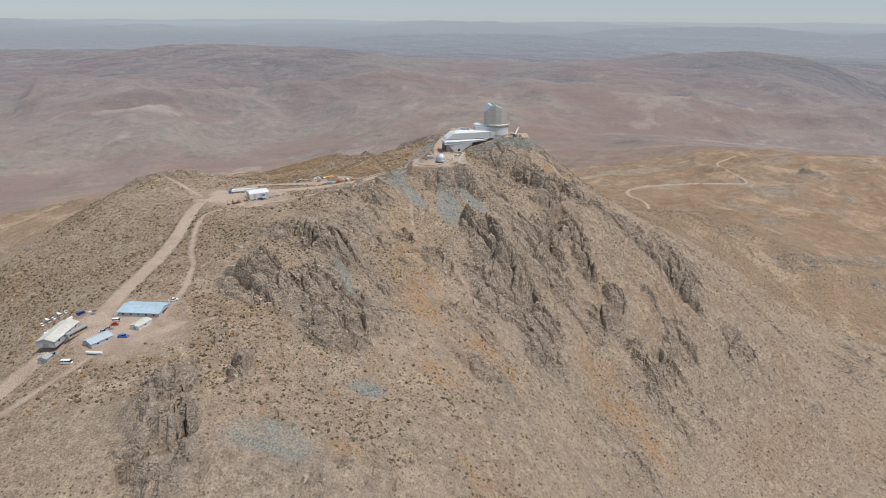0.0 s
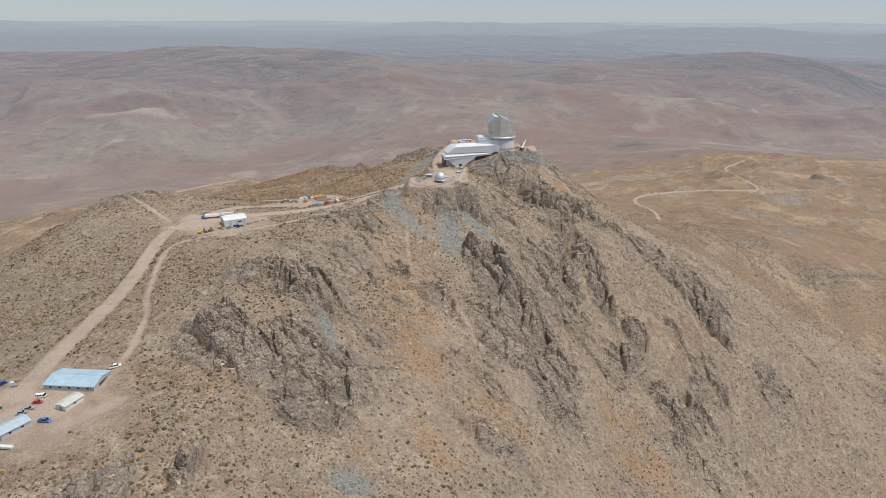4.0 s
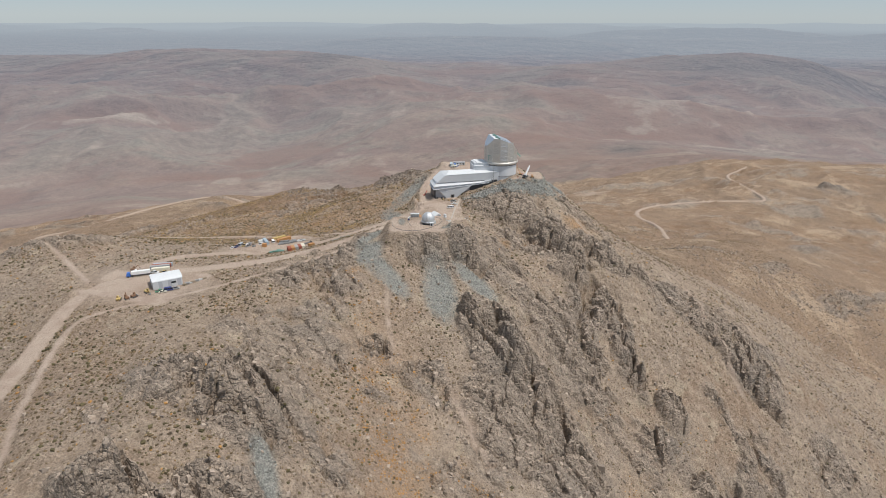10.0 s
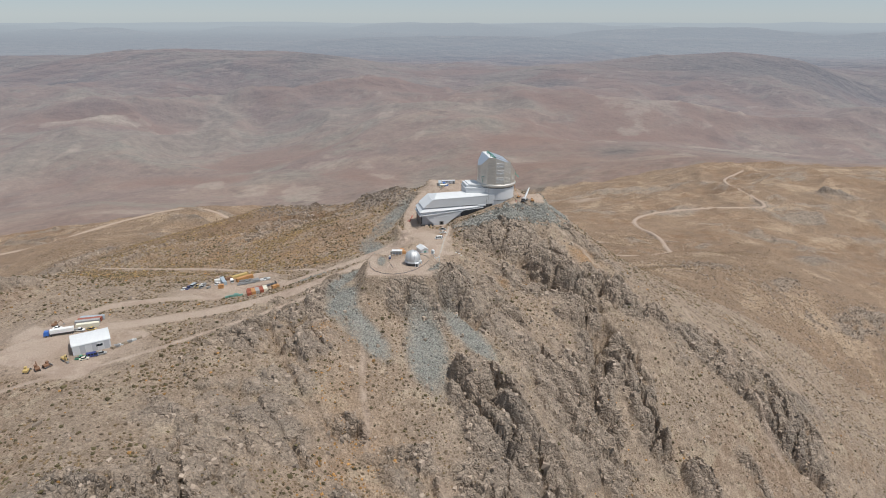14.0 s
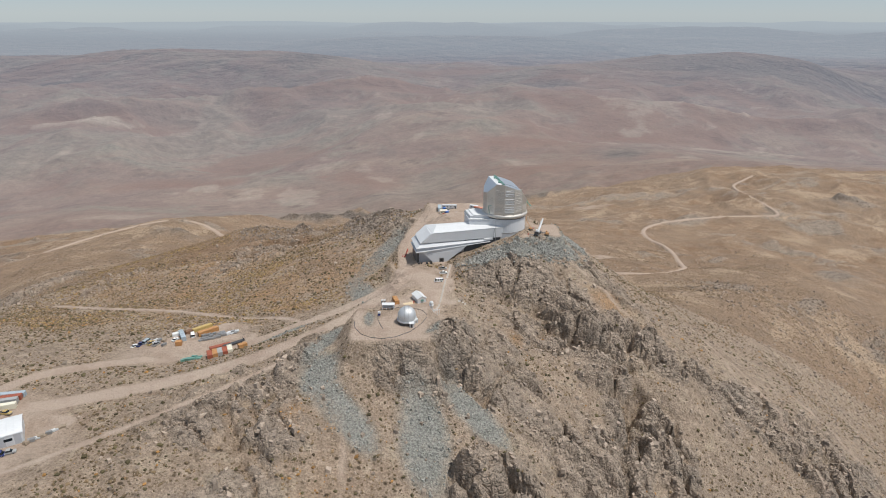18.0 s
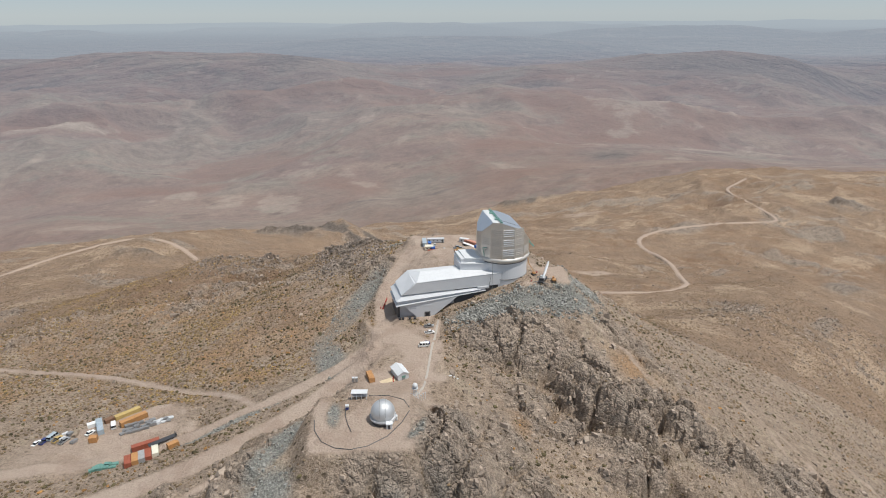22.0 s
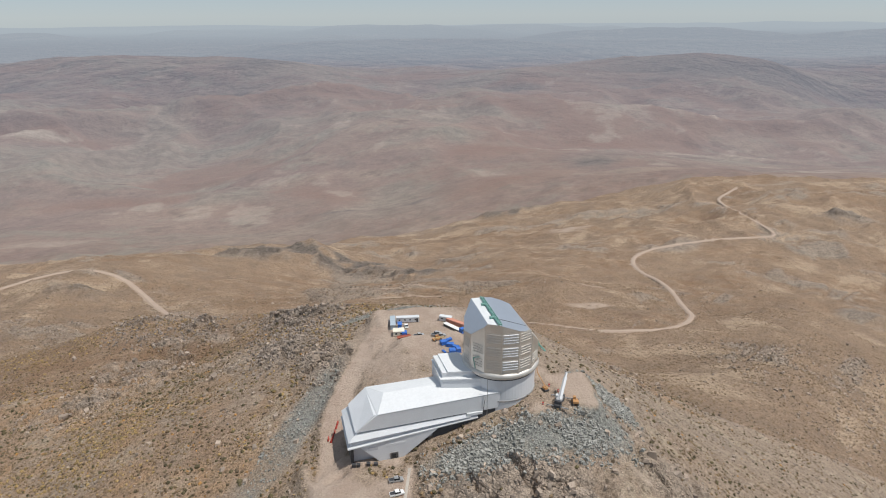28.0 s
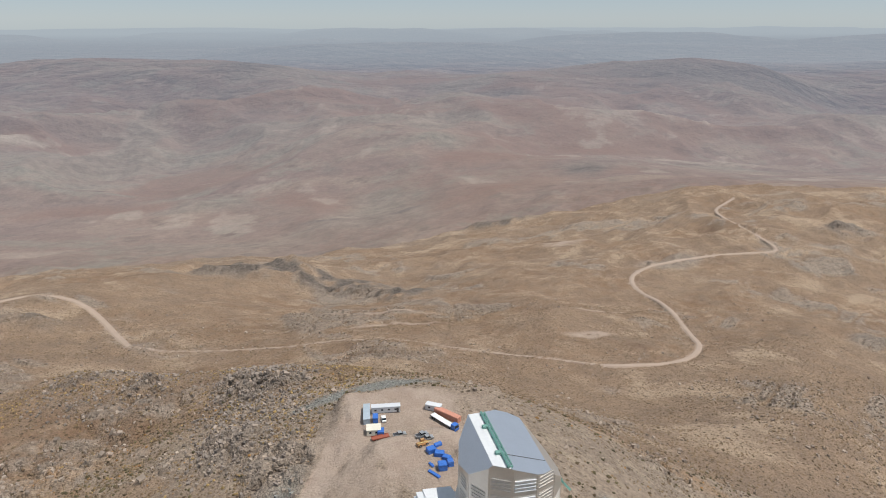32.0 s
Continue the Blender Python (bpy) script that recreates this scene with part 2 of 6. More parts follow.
# craggy ground: centre, half sizes, turn, height of the crags
CRAGS = [
    (-38, -118, 15, 18, 0, 7.0), (12, -48, 40, 22, -20, 4.5), (-140, -165, 30, 22, 10, 5.0),
    (95, -150, 125, 75, -40, 8.0), (-60, -200, 60, 60, 0, 5.0), (-20, -265, 75, 60, -30, 5.0), (-150, -345, 60, 45, -20, 6.0), (200, -140, 80, 60, -40, 5.0),
    (75, -145, 62, 34, -45, 11.0), (105, -185, 50, 28, -45, 9.0), (185, -135, 60, 28, -40, 7.0), (205, -200, 45, 25, -45, 6.0), (8, -222, 48, 18, -50, 10.0), (22, -285, 28, 18, -45, 5.5),
    (-30, -370, 34, 14, -20, 4.5), (30, -68, 26, 22, -30, 8.0), (86, -80, 26, 10, -30, 5.0), (-50, -139, 28, 14, 10, 8.5), (-165, -378, 30, 20, -10, 8.5), (-148, -318, 42, 20, -25, 7.0),
    (-167, -368, 14, 9, -30, 10.0), (-145, -308, 24, 13, -20, 10.0), (-127, -333, 17, 11, -30, 9.0), (-117, -391, 24, 8, -5, 7.0), (-94, -230, 11, 9, 0, 6.0), (-29, -205, 20, 11, -50, 9.0), (11, -233, 22, 11, -55, 11.0),
    (69, -129, 20, 16, -45, 11.0), (82, -165, 20, 11, -60, 10.0), (110, -178, 15, 11, -50, 10.0), (186, -140, 20, 9, -45, 8.0), (-184, -529, 12, 10, 0, 10.0), (-170, -505, 9, 12, 0, 9.0), (-157, -465, 5, 12, 0, 6.0), (-74, -484, 9, 6, 0, 4.0),
    (-121, -408, 26, 12, -25, 5.0), (-104, -255, 22, 12, -20, 5.0), (-72, -240, 16, 12, 0, 5.0), (-178, -512, 14, 44, 12, 7.5), (-138, -180, 26, 13, 10, 4.5), (-102, 165, 24, 75, 8, 5.5), (-70, 62, 14, 28, 20, 5.0),
    (-205, 240, 42, 36, 20, 5.0), (-345, -104, 50, 22, 20, 3.5), (-290, 1110, 110, 50, -10, 18.0), (-130, 1055, 130, 42, -12, 16.0), (165, -100, 50, 18, -40, 4.0), (-470, 745, 60, 22, 0, 5.0), (70, -30, 30, 18, -20, 3.5),
    (300, -90, 50, 30, -40, 4.0), (-40, 1000, 80, 30, -30, 12.0), (350, 1740, 110, 40, 10, 14.0), (1068, 1185, 60, 40, 0, 10.0), (560, 1000, 90, 40, 20, 5.0), (700, 600, 60, 40, 0, 6.0), (-330, 590, 50, 30, 10, 5.0), (-180, 200, 45, 30, 0, 4.0),
]
# smooth ground round the roads and yards: centre, half sizes, turn
CALM = [(-185, -80, 95, 62, 20), (-225, 30, 130, 75, 0), (-100, -60, 26, 50, -20), (-80, -120, 26, 26, 0), (-260, -170, 80, 60, 0), (-290, -320, 70, 130, 0), (-245, -440, 60, 60, 0), (-290, -60, 90, 60, 0)]
# pale broken stone: centre, half sizes, turn
SCREES = [
    (-23, 52, 4, 13, 8), (-46, 84, 3, 18, 0), (40, -8, 8, 10, 20), (8, -16, 32, 7, 3),
    (-90, -165, 19, 7, -49), (-102, -146, 8, 12, 0), (-56, -173, 24, 9, -77), (-33, -156, 18, 7.5, -44), (-84, 22, 8, 34, -26), (-90, -40, 7, 30, 20), (50, 16, 7, 15, 30), (-40, 128, 30, 7, 10),
    (-135, -506, 16, 9, 0), (-124, -352, 4, 14, 20), (-100, -446, 9, 6, 0),
]
# gravel heaps and banks beside the tracks
GRAVEL = [(-82, -115, 3, 9, 8), (-70, -95, 14, 2.2, 4), (-131, -85, 24, 2.4, 34), (-104, -121, 5, 20, -22), (-51, -126, 2, 7, -30)]
# pale dusty runnels
STREAKS = [(-62, -60, 20, 34, 10), (-60, -92, 18, 14, 0), (-66, -119, 17, 16, 0), (-8, 60, 22, 30, 0), (-36, 56, 20, 44, 8), (-22, 96, 30, 16, 0), (-190, -85, 34, 22, 30), (-245, -178, 40, 30, -20), (-238, -432, 38, 32, -30), (142, -45, 1.6, 30, 0), (160, -85, 2.2, 44, 14), (172, -140, 2.0, 26, 10), (205, -60, 2.0, 40, 20), (-88, -205, 1.5, 30, 5), (-40, -262, 2.0, 24, 30), (60, -40, 1.5, 22, 40), (-20, 640, 60, 5, 8), (300, 700, 50, 7, 30), (-30, 720, 70, 6, -6), (240, 575, 34, 9, 10), (420, 1240, 60, 30, 0)]
# dark weathered rock
DARKS = [(-290, 1110, 120, 60, -10, 1.0), (-130, 1055, 140, 48, -12, 1.0), (0, 955, 80, 40, -50, 1.0), (350, 1740, 120, 40, 10, 0.8), (-474, 655, 40, 24, 0, 0.7), (1068, 1185, 50, 30, 0, 0.6), (700, 600, 40, 26, 0, 0.4), (-205, 240, 42, 36, 20, 0.35), (-102, 165, 24, 75, 8, 0.5), (-121, -408, 30, 14, -25, 0.4), (-138, -172, 24, 12, 10, 0.4)]
# rust-coloured low growth
RUSTS = [
    (-240, 170, 110, 80, 0), (-150, 20, 60, 60, 0),
    (-77, -300, 18, 88, 13), (83, -262, 18, 42, 20), (112, -285, 13, 38, 25), (-30, -330, 16, 40, 20), (-9, -79, 5, 16, 20), (66, -55, 20, 8, -30), (-96, -420, 22, 12, 0), (-60, -395, 14, 22, 0), (-123, -499, 26, 8, 0), (-41, -479, 14, 9, 0), (-104, -168, 12, 10, 0), (-190, 20, 62, 30, -10), (-255, 85, 100, 34, 0), (-140, 66, 26, 34, 20),
    (70, -55, 26, 9, -30), (-150, -25, 34, 14, 0), (90, 150, 70, 16, -20), (-260, 480, 170, 26, 10), (350, 540, 170, 30, 20), (-60, 480, 120, 22, 0), (-320, -20, 60, 30, 0), (-60, 900, 260, 60, 0), (500, 760, 200, 60, 30),
]


def patch(x, y, cx, cy, rx, ry, turn, soft=0.6):
    """1 inside an ellipse, falling to 0 at its rim."""
    ca, sa = math.cos(radians(turn)), math.sin(radians(turn))
    u, v = ((x - cx) * ca + (y - cy) * sa) / rx, (-(x - cx) * sa + (y - cy) * ca) / ry
    return 1 - step(1 - soft, 1 + soft, np.hypot(u, v))


def smooth_line(pts, gap=6.0):
    """Points along a plan line with rounded bends."""
    p = np.array(pts, float)
    for _ in range(2):
        a, b = p[:-1] * 0.75 + p[1:] * 0.25, p[:-1] * 0.25 + p[1:] * 0.75
        p = np.concatenate([p[:1], np.stack([a, b], 1).reshape(-1, 2), p[-1:]])
    return p


LINES = []
for half, soft, pts in ROADS:
    line = smooth_line(pts)
    LINES.append((half, soft, line, base_z(line[:, 0], line[:, 1])))


def graded(zs):
    return np.convolve(np.pad(zs, 4, mode="edge"), np.ones(9) / 9, "valid")


LINES = [(half, soft, line, graded(zs)) for half, soft, line, zs in LINES]


# colours of the distant country: centre, half sizes, turn
FAR_RED = [(250, 2420, 620, 260, 10), (-460, 2800, 620, 190, 0), (-1400, 2900, 420, 110, 5), (-1900, 3000, 300, 90, 0), (760, 3150, 520, 230, 15), (1270, 3980, 420, 260, 0), (660, 4700, 500, 300, 0), (-2500, 4600, 900, 240, 0), (-600, 6200, 1200, 420, 0), (1500, 7400, 700, 420, 0)]
FAR_PALE = [(2013, 4862, 420, 260, 10), (1856, 5586, 330, 330, 0), (-491, 4560, 170, 130, 20), (-2788, 4518, 760, 110, 5), (-2485, 3535, 420, 90, 0), (1490, 3320, 220, 80, 0), (2087, 3604, 380, 110, 5), (-175, 6812, 420, 160, 0), (1090, 6900, 200, 130, 0), (2600, 4600, 300, 160, -20), (760, 3930, 90, 60, 0)]
FAR_GREY = [(-2001, 3673, 560, 170, 5), (-1435, 4526, 620, 240, 10), (-765, 4071, 460, 190, 10), (520, 3500, 320, 120, 0), (-1500, 3400, 400, 90, 0), (-3600, 6500, 800, 400, 0)]
FAR_DARK = [(1150, 2600, 230, 130, 5), (1295, 7200, 380, 330, 0), (2890, 7028, 160, 130, 0), (4300, 8300, 1500, 1150, 5), (5700, 8600, 800, 600, -20), (-4700, 7700, 900, 260, 0), (-1400, 8700, 600, 260, 0), (-312, 2350, 110, 40, 0), (120, 2360, 60, 40, 0)]


def ground(x, y, masks=False):
    """Height and surface masks (rock, scree, rust, track) at plan points."""
    x, y = np.asarray(x, float).ravel(), np.asarray(y, float).ravel()
    z = base_z(x, y)
    plain = step(10500, 14500, y)
    z = z * (1 - plain) - 720 * plain
    far = step(1300, 2600, y)
    wide = step(0, 1, np.maximum(0, np.hypot(x, y + 150) - 650) / 900)
    crag, core = np.zeros_like(z), np.zeros_like(z)
    wob = 12 * fractal(x, y, 40, 3, 5)
    wob2 = 12 * fractal(x, y, 38, 3, 8)
    for cx, cy, rx, ry, turn, amp in CRAGS:
        here = patch(x + wob, y + wob2, cx, cy, rx, ry, turn)
        crag = np.maximum(crag, amp * here)
        if min(rx, ry) < 24:
            core = np.maximum(core, here)
    big = fractal(x, y, 120, 4, 11)
    away = step(250, 700, y)
    close = 1 - away
    crag = np.maximum(crag, (3.6 + 2.0 * away + 3.0 * step(180, 320, x) * (1 - away)) * step(-0.02, 0.45, big + 0.25 * fractal(x, y, 30, 3, 12)) * (1 - far))
    calm = np.zeros_like(z)
    for cx, cy, rx, ry, turn in CALM:
        calm = np.maximum(calm, patch(x, y, cx, cy, rx, ry, turn, 0.3))
    crag = np.maximum(crag * (1 - calm * (core < 0.05)), 0)
    # buttresses run down to the south-east, split by clefts, with steep faces to the south-west
    bx, by = x * 0.80 - y * 0.60, x * 0.60 + y * 0.80
    relief = np.zeros_like(z)
    hard = np.flatnonzero(crag > 0.35)
    k = 1 + 2.2 * step(250, 900, y[hard]) + 14 * step(1200, 2200, y[hard])
    hx, hy, cr = x[hard] / k, y[hard] / k, crag[hard]
    ux = bx[hard] / k + 18 * fractal(hx, hy, 60, 4, 101)
    uy = by[hard] / k + 16 * fractal(hx, hy, 55, 4, 102)
    bare = fractal(ux, uy * 1.3, 50, 4, 103, 0.55) + 0.55 * core[hard] - 0.06
    fade = 0.10 + 0.95 * step(-0.16, 0.16, bare)
    stand = np.zeros_like(z)
    stand[hard] = step(-0.2, 0.08, bare)
    up = np.zeros_like(cr)
    for size, long, amp, cleft in ((44.0, 1.3, 0.74, 0.09), (20.0, 1.25, 0.82, 0.10), (9.5, 1.2, 0.36, 0.12), (4.8, 1.15, 0.13, 0.16), (2.6, 1.1, 0.05, 0.2)):
        gap_, who, ox, oy = cells(ux / long, uy, size, int(size * 10))
        dome_ = 1 - 1.7 * (ox * ox + oy * oy)
        tilt = lattice(np.floor(who * 900), np.floor(who * 300), 5) * ox - 0.7 * oy
        crack = 1 - step(0.0, cleft, gap_)
        up += amp * (0.45 * who + 0.95 * dome_ + 0.8 * tilt * (1 - crack) - (0.85 if size > 15 else 0.55) * crack - 0.35)
    relief[hard] = (up + 0.22) * fade
    scree = np.zeros_like(z)
    for cx, cy, rx, ry, turn in SCREES:
        scree = np.maximum(scree, patch(x + wob * 0.4, y + wob2 * 0.4, cx, cy, rx * 1.1, ry * 1.1, turn, 0.4))
    crag = crag * (1 - 0.85 * scree)
    z = z + np.minimum(crag, 12) * relief * (0.66 + 0.42 * close * np.minimum(crag, 8) / 8)
    z = z + (0.5 + 0.5 * step(0, 3, crag)) * 0.9 * fractal(x, y, 11, 4, 41, 0.6) * close
    z = z + 0.55 * (ridged(x, y, 6.5, 2, 45) - 0.2) * close * (1 - scree) * (0.4 + 0.6 * step(-140, -60, x - 0.2 * y))
    beds, blocks = np.clip(relief * 2 + 0.5, -1, 1), fractal(x, y, 9, 3, 31)
    z = z + np.maximum(wide, 0.5 * away) * (1 - far) * (16 * fractal(x, y, 230, 3, 51) + 20.0 * (ridged(x, y, 170, 5, 52, 0.5) - 0.1))
    # eroded hills of the distant country, then range behind range
    d = np.flatnonzero(y > 1300)
    if len(d):
        xd, yd = x[d], y[d]
        xw, yw = xd + 320 * fractal(xd, yd, 1100, 3, 64), yd + 320 * fractal(xd, yd, 1100, 3, 65)
        hills = 300 * (ridged(xw, yw, 2400, 5, 61, 0.42) - 0.35) + 70 * fractal(xw, yw, 800, 4, 63, 0.45)
        hills = hills * (0.30 + 0.70 * step(2600, 5200, yd)) * (1 - 0.72 * step(6200, 8000, yd))
        chain = 620 * np.maximum(fractal(0.55 * xd, yd, 5200, 4, 66, 0.42) + 0.12, 0) * (0.7 + 0.7 * step(16000, 30000, yd)) * (1 - 0.7 * step(36000, 54000, yd))
        z[d] += far[d] * (1 - plain[d]) * hills + plain[d] * chain
    rock = np.clip(step(0.8 + 0.6 * away, 4.5 + 0.5 * away, crag) * np.maximum(step(-0.6, 0.3, beds + 0.5 * blocks) * stand, far), 0, 1)
    dark = np.zeros_like(z)
    sway, sway2 = wob + 22 * away * fractal(x, y, 70, 3, 75), wob2 + 22 * away * fractal(x, y, 60, 3, 76)
    for cx, cy, rx, ry, turn, deep in DARKS:
        dark = np.maximum(dark, deep * patch(x + sway, y + sway2, cx, cy, rx, ry, turn))
    z = z + 24 * away * dark * (0.7 + 0.5 * fractal(x, y, 45, 3, 78))
    dark = dark * step(-0.55, 0.15, fractal(x, y, 26, 4, 77))
    rock = np.maximum(rock, np.minimum(dark * 1.3, 1) * away)
    rust = np.zeros_like(z)
    for cx, cy, rx, ry, turn in RUSTS:
        rust = np.maximum(rust, patch(x + wob * 0.8, y + wob2 * 0.8, cx, cy, rx, ry, turn))
    rust = np.maximum(rust, 0.9 * away * (1 - far) * step(-0.45, 0.35, fractal(x, y, 170, 5, 74)))
    rust = rust * step(-0.5, 0.4, fractal(x, y, 14, 4, 71, 0.6)) * (1 - 0.35 * (y < -130))
    rust = rust * (1 - np.minimum(dark * 1.2, 1)) * (1 - 0.6 * rock * away)
    track = np.zeros_like(z)
    for cx, cy, rx, ry, turn in STREAKS:
        track = np.maximum(track, 0.75 * patch(x + wob * 0.5, y + wob2 * 0.5, cx, cy, rx, ry, turn, 0.4) * step(-0.7, 0.0, fractal(x, y, 9, 3, 73)))
    if len(d):
        tone = fractal(xw, yw, 900, 5, 67, 0.5)
        red, pale, grey, black = [np.zeros(len(d)) for _ in range(4)]
        xs, ys = xw + 260 * fractal(xd, yd, 700, 4, 68, 0.55), yw + 260 * fractal(xd, yd, 700, 4, 69, 0.55)
        for mask, spots in ((red, FAR_RED), (pale, FAR_PALE), (grey, FAR_GREY), (black, FAR_DARK)):
            for cx, cy, rx, ry, turn in spots:
                np.maximum(mask, patch(xs, ys, cx, cy, rx, ry, turn, 0.7), out=mask)
        broken = fractal(xw, yw, 260, 5, 70, 0.58)
        rust[d] = np.maximum(rust[d], far[d] * np.maximum(red * step(-0.5, 0.1, tone), 0.7 * step(0.12, 0.4, tone)))
        scree[d] = np.maximum(scree[d], far[d] * np.maximum(grey * step(-0.5, 0.2, broken), 0.5 * step(0.15, 0.4, -tone)))
        dark[d] = np.maximum(dark[d], far[d] * np.maximum(black * step(-1.1, -0.1, broken), 0.35 * step(0.25, 0.5, -broken)) + 0.8 * plain[d] * (1 - dark[d]) * step(20, 160, chain))
        track[d] = np.maximum(track[d], far[d] * np.maximum(0.85 * pale * step(-0.1, 0.35, broken), 0.4 * step(0.36, 0.55, broken)))
        rock[d] = np.maximum(rock[d], far[d] * dark[d])
        rust[d], scree[d], track[d] = rust[d] * (1 - 0.85 * black * far[d]), scree[d] * (1 - 0.85 * black * far[d]), track[d] * (1 - 0.6 * black * far[d])
    for cx, cy, hx, hy, turn, level, soft in YARDS:
        near = np.flatnonzero((np.abs(x - cx) < hx + hy + soft + 5) & (np.abs(y - cy) < hx + hy + soft + 5))
        ca, sa = math.cos(radians(turn)), math.sin(radians(turn))
        u, v = np.abs((x[near] - cx) * ca + (y[near] - cy) * sa), np.abs(-(x[near] - cx) * sa + (y[near] - cy) * ca)
        d = np.hypot(np.maximum(u - hx, 0), np.maximum(v - hy, 0)) + 4.0 * fractal(x[near], y[near], 16, 3, 81)
        k = 1 - step(0, soft, d)
        z[near] = z[near] * (1 - k) + (level + 0.12 * fractal(x[near], y[near], 6, 3, 82)) * k
        track[near] = np.maximum(track[near], 1 - step(-0.5, 1.6, d))
    for half, soft, line, zs in LINES:
        best, level = np.full(len(z), 1e9), np.zeros(len(z))
        lo, hi = line.min(0) - 20, line.max(0) + 20
        box = np.flatnonzero((x > lo[0]) & (x < hi[0]) & (y > lo[1]) & (y < hi[1]))
        bx_, by_ = x[box], y[box]
        for i in range(len(line) - 1):
            a, b = line[i], line[i + 1]
            sel = np.flatnonzero((bx_ > min(a[0], b[0]) - 16) & (bx_ < max(a[0], b[0]) + 16) & (by_ > min(a[1], b[1]) - 16) & (by_ < max(a[1], b[1]) + 16))
            if not len(sel):
                continue
            k = box[sel]
            dx, dy = b - a
            s = np.clip(((x[k] - a[0]) * dx + (y[k] - a[1]) * dy) / (dx * dx + dy * dy + 1e-9), 0, 1)
            d = np.hypot(x[k] - a[0] - s * dx, y[k] - a[1] - s * dy)
            less = d < best[k]
            best[k[less]] = d[less]
            level[k[less]] = (zs[i] * (1 - s) + zs[i + 1] * s)[less]
        k = np.flatnonzero(best < half + soft + 3)
        d = best[k] - half + 0.8 * fractal(x[k], y[k], 5, 2, 91)
        w = (1 - step(0, soft, d)) * (1 - track[k])
        z[k] = z[k] * (1 - w) + (level[k] + 0.08 * fractal(x[k], y[k], 4, 2, 92)) * w
        track[k] = np.maximum(track[k], 1 - step(-0.6, 1.2, d))
    for cx, cy, rx, ry, turn in GRAVEL:
        heap = patch(x + 0.2 * wob, y + 0.2 * wob2, cx, cy, rx, ry, turn, 0.4)
        track, scree = track * (1 - heap), np.maximum(scree, heap)
    keep = 1 - track
    if masks:
        return z, rock * keep, scree * keep, rust * keep, track, dark * keep
    return z, rock * keep, scree * keep, rust * keep, track


# the northern roads follow the rolling ground
ALL_LINES, LINES = LINES, []
for k, (half, soft, line, zs) in enumerate(ALL_LINES):
    if k in (4, 5, 7):
        ALL_LINES[k] = (half, soft, line, graded(ground(line[:, 0], line[:, 1])[0]))
LINES = ALL_LINES


def zat(x, y):
    return float(ground([x], [y])[0][0])


def ramp_axis(fine0, fine1, gap, lo, hi, grow, top):
    mid = list(np.arange(fine0, fine1 + gap, gap))
    up, g, v = [], gap, mid[-1]
    while v < hi:
        g = min(g * grow, top); v += g; up.append(v)
    down, g, v = [], gap, mid[0]
    while v > lo:
        g = min(g * grow, top); v -= g; down.append(v)
    return np.array(down[::-1] + mid + up)


def sheet(name, x, y, z, masks, material, extra=()):
    """A grid of the ground as one mesh with its surface masks."""
    h, w = x.shape
    me = bpy.data.meshes.new(name)
    me.vertices.add(h * w)
    me.vertices.foreach_set("co", np.stack([x, y, z], -1).astype(np.float32).ravel())
    i = (np.arange(h - 1)[:, None] * w + np.arange(w - 1)[None, :]).ravel()
    quads = np.stack([i, i + 1, i + w + 1, i + w], 1).astype(np.int32)
    me.loops.add(quads.size)
    me.loops.foreach_set("vertex_index", quads.ravel())
    me.polygons.add(len(quads))
    me.polygons.foreach_set("loop_start", np.arange(0, quads.size, 4, dtype=np.int32))
    solid_rock = masks[0].ravel()[i] > 0.35        # broken rock keeps its facets
    me.polygons.foreach_set("use_smooth", ~(solid_rock & (y.ravel()[i] < 1700)))
    me.update()
    for key, a in zip(("rock", "scree", "rust", "track", "dark"), masks):
        me.attributes.new(key, "FLOAT", "POINT").data.foreach_set("value", a.astype(np.float32).ravel())
    for key, a in extra:
        if a.ndim == 3:
            me.attributes.new(key, "FLOAT_VECTOR", "POINT").data.foreach_set("vector", a.astype(np.float32).ravel())
        else:
            me.attributes.new(key, "FLOAT", "POINT").data.foreach_set("value", a.astype(np.float32).ravel())
    me.materials.append(material)
    return tagged(new(name, me), kind="structure")


def surface(x, y):
    return [a.reshape(x.shape) for a in ground(x, y, True)]


